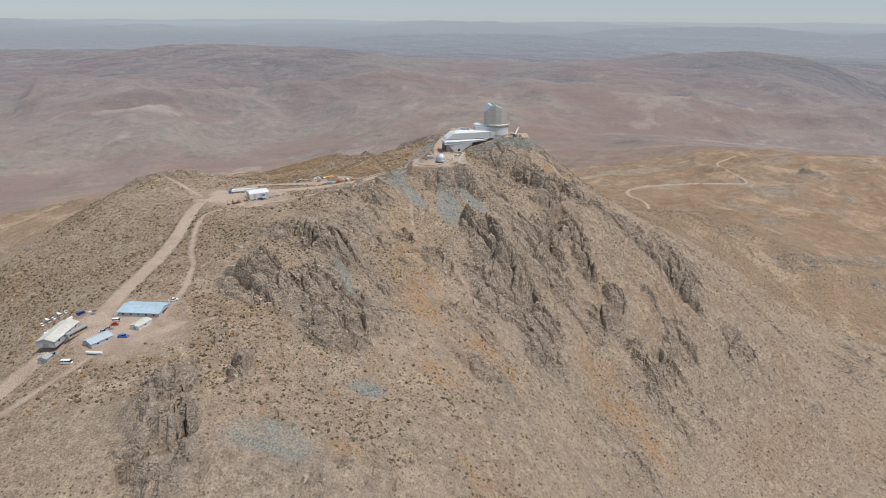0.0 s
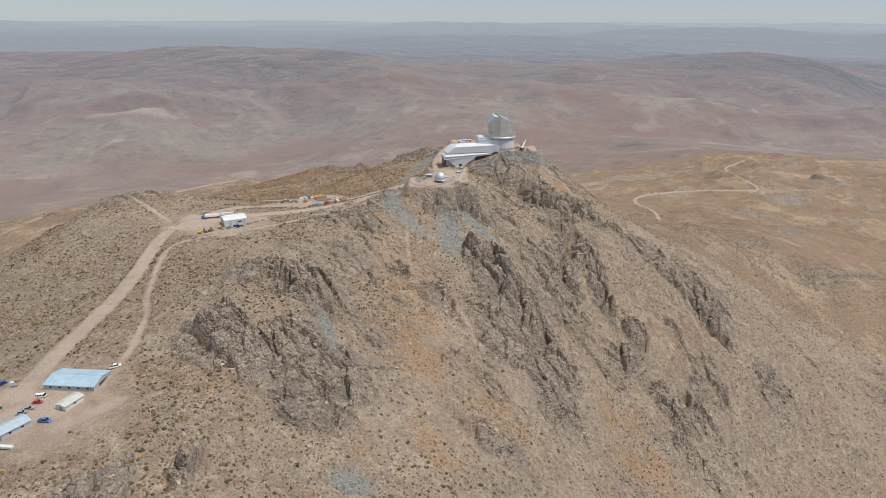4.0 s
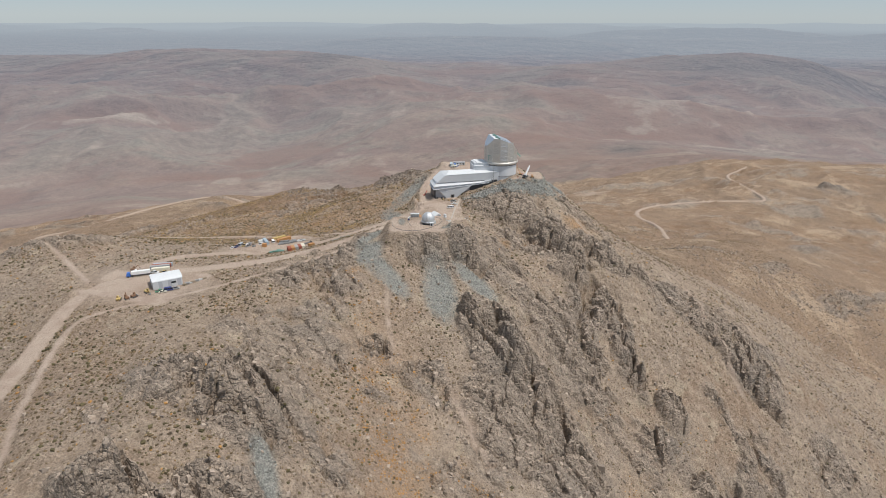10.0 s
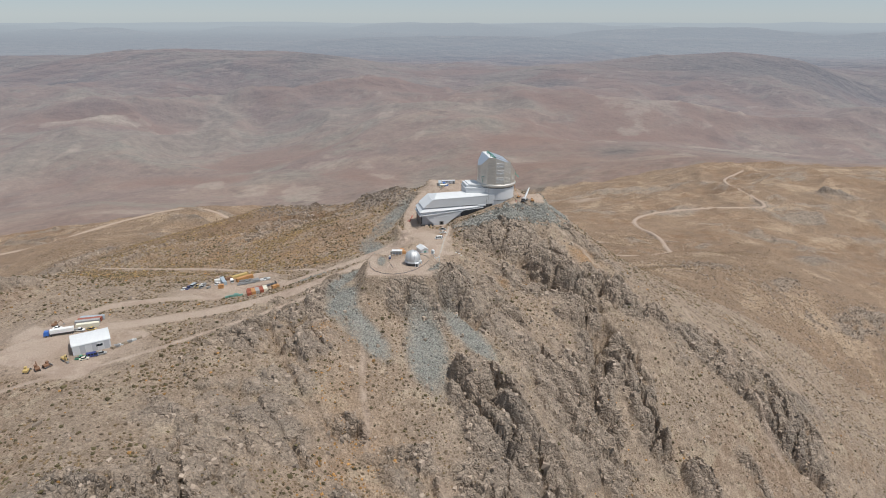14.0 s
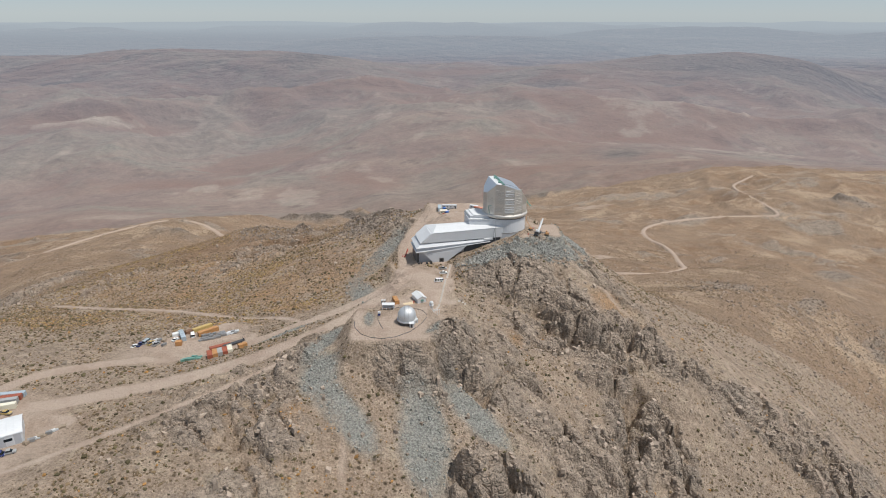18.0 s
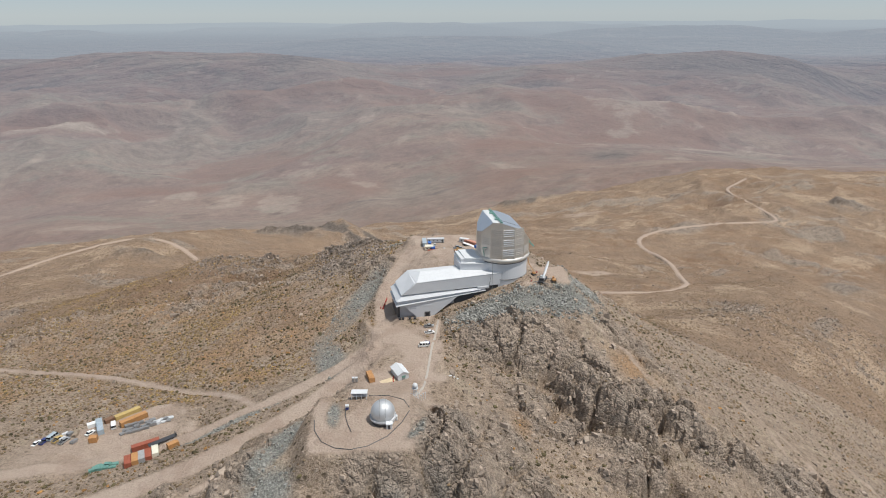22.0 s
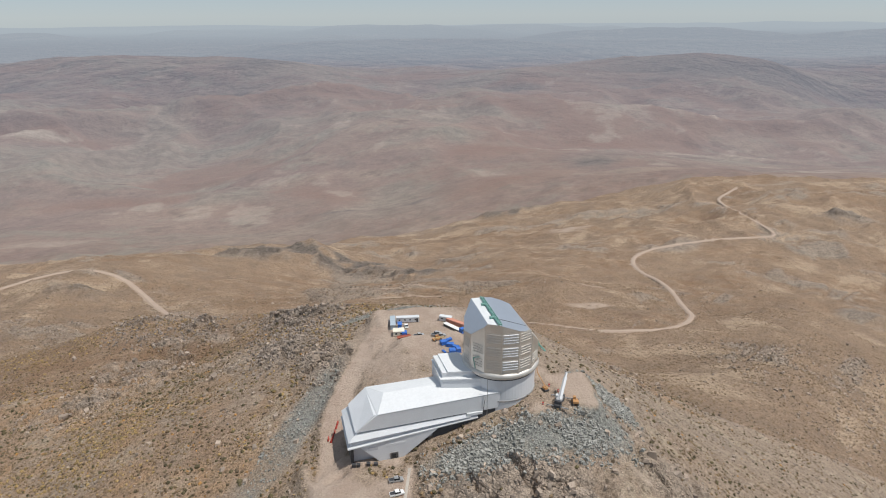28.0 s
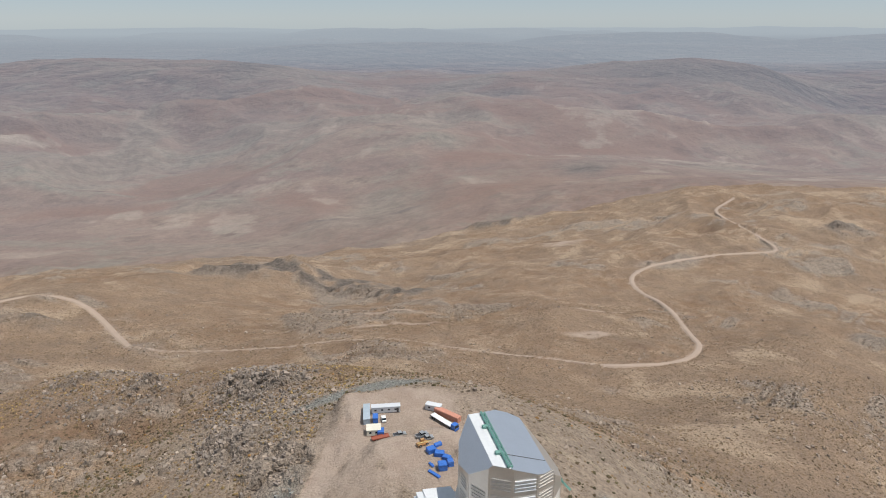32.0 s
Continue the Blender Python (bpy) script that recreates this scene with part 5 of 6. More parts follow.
def car(m, paint, kind="pickup", label="", group=""):
    """A pickup, van, saloon or minibus; it faces +x."""
    L, W, H = {"pickup": (5.3, 1.9, 1.8), "van": (5.4, 2.0, 2.3), "saloon": (4.5, 1.8, 1.5), "minibus": (6.6, 2.1, 2.5)}[kind]
    t = thing({"pickup": "pickup_truck", "van": "van", "saloon": "car", "minibus": "minibus"}[kind], m, label, "car" if kind == "saloon" else kind, group)
    p = PAINT[paint]
    h = H * (0.58 if kind in ("pickup", "saloon") else 0.50)
    part("body", prism([(-L / 2, 0.38), (L / 2 - 0.1, 0.38), (L / 2, h * 0.72), (L / 2 - 0.25, h), (-L / 2, h)], -W / 2, W / 2, "y"), p, t)
    if kind == "pickup":
        part("cab", prism([(-0.75, h), (1.45, h), (0.75, H), (-0.6, H)], -W / 2 + 0.08, W / 2 - 0.08, "y"), GLASS, t, "dark glazed cab")
        part("cab_roof", box(-0.68, 0.82, -W / 2 + 0.1, W / 2 - 0.1, H - 0.03, H + 0.05, 0.02), p, t)
        part("load_bed", box(-L / 2 + 0.12, -0.85, -W / 2 + 0.12, W / 2 - 0.12, h - 0.35, h + 0.02), DARK_STEEL, t)
        part("tailgate", box(-L / 2 - 0.03, -L / 2 + 0.1, -W / 2 + 0.05, W / 2 - 0.05, 0.5, h + 0.06), p, t)
        for s in (-1, 1):
            part("bed_side", box(-L / 2, -0.8, s * (W / 2 - 0.12), s * W / 2, h - 0.1, h + 0.08), p, t)
        part("roll_bar", rod((-0.95, -W / 2 + 0.15, h + 0.45), (-0.95, W / 2 - 0.15, h + 0.45), 0.06, 6), DARK_STEEL, t)
    elif kind == "saloon":
        part("cabin", prism([(-1.5, h), (1.0, h), (0.4, H), (-1.0, H)], -W / 2 + 0.1, W / 2 - 0.1, "y"), GLASS, t, "dark glazed cabin")
        part("roof", box(-1.0, 0.42, -W / 2 + 0.12, W / 2 - 0.12, H - 0.03, H + 0.04), p, t)
    else:
        part("cabin", prism([(-L / 2 + 0.05, h), (L / 2 - 0.35, h), (L / 2 - 0.95, H - 0.12), (-L / 2 + 0.1, H - 0.12)], -W / 2 + 0.04, W / 2 - 0.04, "y"), GLASS, t, "dark glazed band")
        part("roof", box(-L / 2 + 0.02, L / 2 - 0.95, -W / 2 + 0.02, W / 2 - 0.02, H - 0.14, H, 0.05), p, t)
        for x in (-L * 0.36, -L * 0.12, L * 0.14):
            part("pillar", box(x - 0.12, x + 0.12, -W / 2 + 0.01, W / 2 - 0.01, h, H - 0.1), p, t)
    part("bumper", box(L / 2 - 0.05, L / 2 + 0.08, -W / 2 + 0.1, W / 2 - 0.1, 0.38, 0.62), STEEL, t)
    for s in (-1, 1):
        part("headlight", box(L / 2 - 0.16, L / 2 + 0.01, s * (W / 2 - 0.4), s * (W / 2 - 0.1), h * 0.66, h * 0.82), WHITE, t)
    wheels(t, L, W, 0.36)
    return t


def coach(m):
    t = thing("coach", m, "long grey and gold coach with dark windows", "bus")
    L, W, H = 12.2, 2.5, 3.4
    part("body", box(-L / 2, L / 2, -W / 2, W / 2, 0.45, H, 0.12), PAINT["silver"], t)
    part("stripe", box(-L / 2 + 0.5, L / 2 - 0.5, -W / 2 - 0.02, W / 2 + 0.02, 0.8, 1.35), PAINT["yellow"], t)
    for k in range(7):
        for s in (-1, 1):
            x = -L / 2 + 0.9 + k * 1.55
            part("window", box(x, x + 1.35, s * W / 2 - 0.03, s * W / 2 + 0.03, 1.7, 2.8), GLASS, t)
    part("windscreen", box(L / 2 - 0.05, L / 2 + 0.03, -W / 2 + 0.15, W / 2 - 0.15, 1.3, 2.9), GLASS, t)
    part("roof_hatch", box(-1.5, 0.5, -0.6, 0.6, H, H + 0.15), PAINT["grey"], t)
    wheels(t, L, W, 0.5, (-0.28, 0.33))


def container(m, paint, L=12.2, label="", group="", flat=False):
    """A corrugated shipping container with doors; ends along x."""
    t = thing("shipping_container", m, label, "container", group)
    W, H = 2.44, 2.6
    bm = box(-L / 2, L / 2, -W / 2, W / 2, 0.1, H)
    n = int(L / 0.62)
    for k in range(n):
        x = -L / 2 + (k + 0.5) * L / n
        box(x - 0.14, x + 0.14, -W / 2 - 0.06, W / 2 + 0.06, 0.25, H - 0.1, 0, bm)
        box(x - 0.14, x + 0.14, -W / 2 + 0.1, W / 2 - 0.1, H, H + 0.04, 0, bm)
    part("body", bm, PAINT[paint], t)
    for s in (-1, 1):
        d = part("door", box(L / 2, L / 2 + 0.06, min(0, s * W / 2) + 0.04, max(0, s * W / 2) - 0.04, 0.2, H - 0.1), PAINT[paint], t)
        part("lock_rod", rod((L / 2 + 0.09, s * 0.35, 0.25), (L / 2 + 0.09, s * 0.35, H - 0.15), 0.03, 5), STEEL, d)
        for e in (-1, 1):
            part("corner_post", box(e * L / 2 - 0.09, e * L / 2 + 0.09, s * W / 2 - 0.09, s * W / 2 + 0.09, 0, H + 0.03), PAINT[paint], t)
    return t


def cabin(m, L, W, H, wall, roof, label, group="", windows=3):
    """A flat-roofed site cabin."""
    t = thing("site_cabin", m, label, "cabin", group)
    part("wall", box(-L / 2, L / 2, -W / 2, W / 2, 0.15, H), wall, t)
    part("roof", box(-L / 2 - 0.15, L / 2 + 0.15, -W / 2 - 0.15, W / 2 + 0.15, H, H + 0.2, 0.05), roof, t)
    part("base_frame", box(-L / 2, L / 2, -W / 2 + 0.1, W / 2 - 0.1, -0.2, 0.15), DARK_STEEL, t)
    for k in range(windows):
        x = -L / 2 + L * (k + 0.6) / (windows + 0.3)
        w = part("window", box(x - 0.55, x + 0.55, -W / 2 - 0.04, -W / 2 + 0.02, 1.1, 2.0), WHITE, t)
        part("pane", box(x - 0.45, x + 0.45, -W / 2 - 0.06, -W / 2, 1.2, 1.9), GLASS, w)
    part("door", box(L / 2 - 1.5, L / 2 - 0.6, -W / 2 - 0.05, -W / 2 + 0.02, 0.15, 2.15), DARK_STEEL, t)
    return t


def semi(m, deck, cab, label, load=None):
    """A lorry with a long trailer; cab towards +x."""
    t = thing("articulated_lorry", m, label, "lorry")
    part("trailer_deck", box(-7, 5, -1.25, 1.25, 1.1, 1.35), DARK_STEEL, t)
    if load:
        part("load", box(-6.8, 4.6, -1.2, 1.2, 1.35, 3.6, 0.06), PAINT[load], t)
    else:
        part("load", box(-6.8, 4.6, -1.2, 1.2, 1.35, 1.6), PAINT[deck], t)
    c = part("cab", prism([(5.2, 0.6), (7.6, 0.6), (7.6, 1.8), (7.2, 3.1), (5.2, 3.1)], -1.2, 1.2, "y"), PAINT[cab], t)
    part("windscreen", loft([(7.62, -1.05, 1.85), (7.62, 1.05, 1.85), (7.24, 1.05, 2.95), (7.24, -1.05, 2.95)], [(7.5, -1.05, 1.85), (7.5, 1.05, 1.85), (7.12, 1.05, 2.95), (7.12, -1.05, 2.95)]), GLASS, c)
    wheels(t, 14, 2.5, 0.5, (-0.42, -0.33, 0.3, 0.47))
    return t


def digger(m, paint, label, boom=True):
    t = thing("excavator" if boom else "bulldozer", m, label, "digger", "earth-moving machines")
    for s in (-1, 1):
        part("track", box(-1.7, 1.7, s * 1.0 - 0.3, s * 1.0 + 0.3, 0, 0.8, 0.2), DARK_STEEL, t)
    part("body", box(-1.6, 1.0, -1.1, 1.1, 0.8, 1.8, 0.1), PAINT[paint], t)
    c = part("cab", box(0.1, 1.3, -0.1, 1.0, 1.8, 2.9, 0.08), PAINT[paint], t)
    part("cab_glass", box(0.2, 1.34, -0.04, 0.94, 2.0, 2.7), GLASS, c)
    if boom:
        part("boom", rod((1.0, -0.4, 1.5), (3.3, -0.4, 3.4), 0.24, 4), PAINT[paint], t)
        part("dipper", rod((3.3, -0.4, 3.4), (4.4, -0.4, 1.2), 0.18, 4), PAINT[paint], t)
        part("bucket", prism([(4.0, 0.3), (4.9, 0.2), (4.7, 1.1), (4.1, 1.2)], -0.9, 0.1, "y"), STEEL, t)
    else:
        part("blade", box(1.9, 2.1, -1.6, 1.6, 0.1, 1.2), STEEL, t)
        for s in (-1, 1):
            part("push_arm", box(0.6, 2.0, s * 1.35 - 0.08, s * 1.35 + 0.08, 0.4, 0.6), PAINT[paint], t)


def at(x, y, turn=0, lift=0.0):
    return pose(x, y, zat(x, y) + lift, 0, 0, turn)


# ---- yard before the observatory ----
car(at(-42.2, -20.6, 8), "silver", "pickup", "grey pickup truck parked before the service building", "parked pickups")
car(at(-42.1, -27.0, 15), "white", "pickup", "white pickup truck parked on the gravel yard", "parked pickups")
car(at(-45.7, -42.9, 184), "white", "van", "white van parked on the gravel yard")
car(at(-44.8, -40.6, 186), "navy", "saloon", "dark car parked beside a white van")
for k, (x, y) in enumerate(((-67.9, 8.0), (-67.4, 10.6), (-66.9, 13.2), (-66.4, 15.8), (-66.0, 18.2), (-69.2, 9.0))):
    b = thing("road_barrier", at(x, y, 75 + 6 * (k % 3)), "red plastic road barrier on the track", "barrier", "road barriers")
    part("panel", prism([(-0.35, 0), (0.35, 0), (0.14, 0.5), (0.1, 1.0), (-0.1, 1.0), (-0.14, 0.5)], -1.0, 1.0, "x"), PAINT["red"], b)
    part("foot", box(-1.0, -0.6, -0.42, 0.42, 0, 0.12), PAINT["red"], b)
for x, y in ((-57.9, -11.2), (-56.2, -11.3), (-52.4, -11.1), (-49.6, -11.3)):
    b = thing("waste_bin", at(x, y), "dark wheeled waste bin beside the entrance wall", "bin", "waste bins")
    part("tub", prism([(-0.6, 0.15), (0.6, 0.15), (0.75, 1.2), (-0.75, 1.2)], -0.6, 0.6, "y"), DARK_STEEL, b)
    part("lid", box(-0.78, 0.78, -0.62, 0.62, 1.2, 1.32, 0.04), DARK_STEEL, b)
container(pose(-71.2, -71.6, -16.6, 0, 0, 106), "orange", 7.0, "short orange-yellow storage container on the gravel yard")
b = thing("concrete_slab", pose(-63.2, -73.8, -16.45, 0, 0, 25), "pale concrete slab on the ground beside the hut", "slab")
part("slab_top", box(-3.6, 3.6, -1.6, 1.6, -0.3, 0.14, 0.03), PAINT["tan"], b)
for k in range(5):
    b = thing("marker_cone", at(-60.6 - 0.3 * (k % 2), -74.6 + 0.8 * k), "dark red marker cone beside the hut", "cone", "marker cones")
    part("cone", rod((0, 0, 0), (0, 0, 0.9), 0.3, 8, None, 0.06), PAINT["red"], b)
for k in range(3):
    b = thing("panel_stack", at(-34.2 + 1.6 * k, -70.8 + 0.25 * k, 8), "white panel lying on the ground", "panel", "white panels")
    part("sheet", box(-0.7, 0.7, -0.35, 0.35, 0, 0.2), WHITE, b)
# crane on the apron
crane = thing("mobile_crane", pose(22.8, -2.6, 0.0, 0, 0, 62), "white mobile crane with its boom raised, outriggers out", "crane")
part("chassis", box(-4.4, 4.4, -1.3, 1.3, 0.7, 1.6, 0.08), DARK_STEEL, crane)
part("upper_deck", box(-2.8, 1.6, -1.2, 1.2, 1.6, 2.6, 0.1), PAINT["grey"], crane)
c = part("driver_cab", box(0.2, 1.7, 0.6, 1.7, 1.6, 3.1, 0.08), WHITE, crane)
part("cab_glass", box(0.4, 1.74, 0.7, 1.74, 2.1, 2.9), GLASS, c)
part("counterweight", box(-3.4, -2.2, -1.3, 1.3, 1.5, 2.9, 0.08), DARK_STEEL, crane)
bo = part("boom", rod((-1.0, -0.3, 2.4), (7.0, -0.4, 7.8), 0.75, 4), WHITE, crane, "raised white telescopic boom")
part("boom_head", rod((6.8, -0.4, 7.6), (8.6, -0.45, 9.1), 0.5, 4), WHITE, bo)
part("boom_ram", rod((0.8, -0.35, 2.2), (3.4, -0.35, 4.9), 0.25, 8), STEEL, crane)
for x in (-3.8, 3.4):
    for s in (-1, 1):
        o = part("outrigger", box(x - 0.2, x + 0.2, s * 1.2 if s > 0 else -4.1, 4.1 if s > 0 else s * 1.2, 0.7, 1.0), STEEL, crane)
        part("outrigger_leg", rod((x, s * 4.0, 0), (x, s * 4.0, 1.1), 0.14, 6), STEEL, o)
        part("foot_pad", box(x - 0.45, x + 0.45, s * 4.0 - 0.45, s * 4.0 + 0.45, 0, 0.14), TIMBER, o)
wheels(crane, 8.8, 2.7, 0.62, (-0.38, -0.22, 0.22, 0.38))
lift = thing("boom_lift", pose(19.4, 6.6, 0.0, 0, 0, 110), "orange articulated boom lift beside the dome", "boom lift")
part("chassis", box(-1.3, 1.3, -1.0, 1.0, 0.4, 1.0, 0.06), DARK_STEEL, lift)
part("turret", box(-1.1, 0.9, -0.8, 0.8, 1.0, 1.9, 0.06), PAINT["orange"], lift)
part("lower_boom", rod((-0.8, 0, 1.8), (5.6, 0.2, 5.4), 0.22, 4), PAINT["orange"], lift)
part("upper_boom", rod((5.6, 0.2, 5.4), (7.4, 0.3, 11.6), 0.19, 4), PAINT["orange"], lift)
part("basket", box(6.6, 8.4, -0.6, 1.2, 11.2, 12.2), PAINT["yellow"], lift)
wheels(lift, 2.8, 2.2, 0.45)
digger(pose(29.0, -3.6, 0.0, 0, 0, 80), "orange", "small orange machine parked on the apron", False)
for x, y in ((24.5, 5.5), (21.8, 9.5), (16.2, -2.8)):
    b = thing("traffic_drum", at(x, y), "red plastic drum on the apron", "drum", "traffic drums")
    part("drum", rod((0, 0, 0), (0, 0, 1.0), 0.35, 10), PAINT["red"], b)
    part("band", rod((0, 0, 0.5), (0, 0, 0.65), 0.37, 10), WHITE, b)

# ---- upper yard behind the dome ----
cabin(at(-41.0, 91.0, 90, 0.15), 11.0, 2.6, 2.7, PAINT["greyblue"], PAINT["greyblue"], "blue-grey site cabin in an L-shaped row", "site cabins")
cabin(at(-33.0, 93.6, 0, 0.15), 12.0, 2.6, 2.7, MID_WALL, MID_WALL, "long grey site cabin in an L-shaped row", "site cabins", 4)
cabin(at(-37.4, 87.2, 90, 0.15), 3.4, 2.0, 2.3, PAINT["blue"], PAINT["blue"], "small blue site cabin in the yard", "site cabins", 1)
cabin(at(-38.2, 79.4, 0, 0.15), 5.6, 4.2, 2.6, PAINT["cream"], PAINT["cream"], "cream-roofed site cabin beside a blue container", "site cabins", 2)
container(at(-35.4, 77.6, 90), "blue", 3.0, "short blue storage container beside a cream cabin")
car(at(-28.0, 76.2, 12), "silver", "pickup", "silver pickup truck parked by the site cabins", "parked pickups")
car(at(-34.0, 87.8, 94), "white", "saloon", "white car parked before the site cabins")
car(at(-19.6, 70.0, 26), "silver", "pickup", "grey pickup truck parked behind the dome", "parked pickups")
car(at(-17.8, 67.8, 14), "silver", "pickup", "silver pickup truck parked behind the dome", "parked pickups")
tr = thing("flatbed_trailer", at(-35.6, 74.8, 14), "long rust-brown flatbed trailer", "trailer")
part("deck", box(-3.5, 3.5, -1.1, 1.1, 0.8, 1.05), PAINT["oxide"], tr)
part("side_rail", box(-3.5, 3.5, -1.15, -1.05, 1.0, 1.35), PAINT["oxide"], tr)
part("side_rail", box(-3.5, 3.5, 1.05, 1.15, 1.0, 1.35), PAINT["oxide"], tr)
wheels(tr, 7, 2.2, 0.42, (-0.35, -0.2, 0.3))
cabin(at(-12.8, 92.6, -25, 0.15), 6.6, 2.5, 2.6, WHITE, WHITE_ROOF, "white site cabin at the yard's edge", "site cabins", 2)
container(at(-7.6, 86.6, -44), "salmon", 12.2, "long salmon-red container at the yard's edge")
semi(at(-9.6, 82.4, -52), "white", "blue", "blue lorry with a white-loaded flatbed trailer", None)
lf = thing("telescopic_handler", at(-19.7, 64.4, 24), "yellow telescopic handler parked on gravel", "handler")
part("chassis", box(-2.4, 2.0, -1.0, 1.0, 0.5, 1.3, 0.08), PAINT["orange"], lf)
c = part("cab", box(-0.6, 0.9, 0.1, 1.0, 1.3, 2.5, 0.06), PAINT["orange"], lf)
part("cab_glass", box(-0.5, 0.95, 0.15, 0.95, 1.6, 2.3), GLASS, c)
part("boom", rod((-2.2, -0.5, 1.9), (3.4, -0.5, 1.2), 0.25, 4), PAINT["yellow"], lf)
wheels(lf, 4.6, 2.2, 0.6)
rng = random.Random(4)
for x, y, L, W, H, a in ((-16.9, 60.0, 3.2, 2.6, 2.0, 20), (-14.0, 63.4, 3.0, 1.6, 1.2, 25), (-14.0, 57.6, 3.4, 2.4, 1.8, -15), (-11.6, 55.2, 3.0, 2.0, 1.5, -30), (-10.7, 51.9, 2.2, 2.4, 2.2, 10), (-13.7, 50.2, 3.0, 3.0, 2.6, 5), (-17.5, 52.4, 2.6, 1.0, 0.7, -60), (-17.0, 47.4, 5.4, 1.1, 0.7, -48)):
    b = thing("covered_crate", at(x, y, a), "equipment crate under a bright blue tarpaulin", "crate", "covered crates")
    part("crate", box(-L / 2 + 0.1, L / 2 - 0.1, -W / 2 + 0.1, W / 2 - 0.1, 0, H * 0.7), TIMBER, b)
    bm = box(-L / 2, L / 2, -W / 2, W / 2, 0.12, H, 0.12)
    bmesh.ops.subdivide_edges(bm, edges=bm.edges[:], cuts=3, use_grid_fill=True)
    for v in bm.verts:
        v.co += Vector((rng.uniform(-1, 1), rng.uniform(-1, 1), rng.uniform(-1, 1))) * 0.09
    part("tarpaulin", bm, PAINT["blue"], b, "creased blue tarpaulin")

# ---- storage yard below the road ----
container(at(-186.7, -64.2, 41), "yellow", 11.4, "long yellow storage container in the stores yard", "stores containers")
container(at(-181.4, -70.4, 42), "orange", 11.8, "long orange storage container in the stores yard", "stores containers")
container(at(-193.2, -69.0, 44), "brown", 3.8, "short brown container in the stores yard", "stores containers")
container(at(-194.8, -74.8, 118), "greyblue", 10.8, "pale blue container in the stores yard", "stores containers")
container(at(-198.6, -71.6, 32), "white", 6.0, "white-grey container in the stores yard", "stores containers")
container(at(-168.7, -89.8, 29), "oxide", 11.2, "long oxide-red container in the stores yard", "stores containers")
for k, (x, y, c_) in enumerate(((-168.4, -107.6, "oxide"), (-166.0, -106.2, "orange"), (-163.7, -105.2, "grey"), (-161.4, -104.2, "oxide"), (-159.4, -102.0, "cream"))):
    container(at(x, y, 112), c_, 6.0, {"oxide": "short oxide-red container in a row", "orange": "short orange container in a row", "grey": "short grey container in a row", "cream": "short cream container in a row"}[c_], "container row")
container(at(-154.0, -97.0, 39), "orange", 4.4, "short orange-brown container beside the road")
container(at(-193.5, -84.2, 10), "orange", 3.2, "small orange bin container in the stores yard")
tr = thing("flatbed_trailer", at(-160.1, -92.4, 37), "long dark flatbed trailer", "trailer")
part("deck", box(-5.8, 5.8, -1.2, 1.2, 0.9, 1.2), DARK_STEEL, tr)
part("head_board", box(5.6, 5.8, -1.2, 1.2, 1.2, 2.2), DARK_STEEL, tr)
wheels(tr, 11.6, 2.4, 0.45, (-0.4, -0.3, -0.2, 0.35))
car(at(-189.4, -73.4, 114), "white", "van", "white van parked among containers")
rng = random.Random(8)


def pallet(x, y, a, kind):
    """A stack of stored steel, timber or covered goods on bearers."""
    t = thing("material_stack", at(x, y, a), {"steel": "stack of grey steel sections on timber bearers", "green": "stack of green steel frames on timber bearers", "timber": "stack of weathered timber", "white": "stack of white wrapped goods"}[kind], "stack", "stored materials")
    m_ = {"steel": STEEL, "green": GREEN, "timber": TIMBER, "white": WHITE}[kind]
    for s in (-1, 1):
        part("bearer", box(s * 0.7 - 0.1, s * 0.7 + 0.1, -1.0, 1.0, 0, 0.2), TIMBER, t)
    L, rows, tiers = rng.uniform(0.95, 1.35), rng.randint(3, 4), rng.randint(2, 4)
    for k in range(rows * tiers - rng.randint(0, 2)):
        y0, z0 = -0.95 + 1.9 / rows * (k % rows), 0.2 + 0.3 * (k // rows)
        a = rng.uniform(-0.25, 0.25)
        part("length", box(-L + a, L + a, y0, y0 + 1.6 / rows, z0, z0 + 0.28), m_, t)


for k in range(15):
    pallet(-182.6 + 2.3 * (k % 5) + rng.uniform(-0.5, 0.5), -80.0 + 2.9 * (k // 5) + 1.0 * (k % 5), 30 + rng.uniform(-15, 15), "steel")
for k in range(8):
    pallet(-171.4 + 1.9 * (k % 4), -73.6 + 2.2 * (k // 4) + 0.9 * (k % 4), 30 + rng.uniform(-20, 20), "white" if k % 3 else "steel")
for k in range(9):
    pallet(-182.0 + 2.6 * (k % 4), -109.6 + 2.4 * (k // 4) + 0.4 * (k % 4), 15 + rng.uniform(-25, 25), "green")
for k in range(5):
    pallet(-171.0 + 1.8 * k, -95.4 + 0.9 * k, 25 + rng.uniform(-15, 15), "white" if k % 2 else "steel")
for k, (x, y) in enumerate(((-203.6, -79.6), (-206.4, -78.8), (-209.0, -77.4), (-205.0, -75.6), (-202.0, -84.2), (-207.8, -82.2), (-211.2, -80.6))):
    pallet(x, y, 60 + rng.uniform(-20, 20), ("timber", "steel", "white")[k % 3])
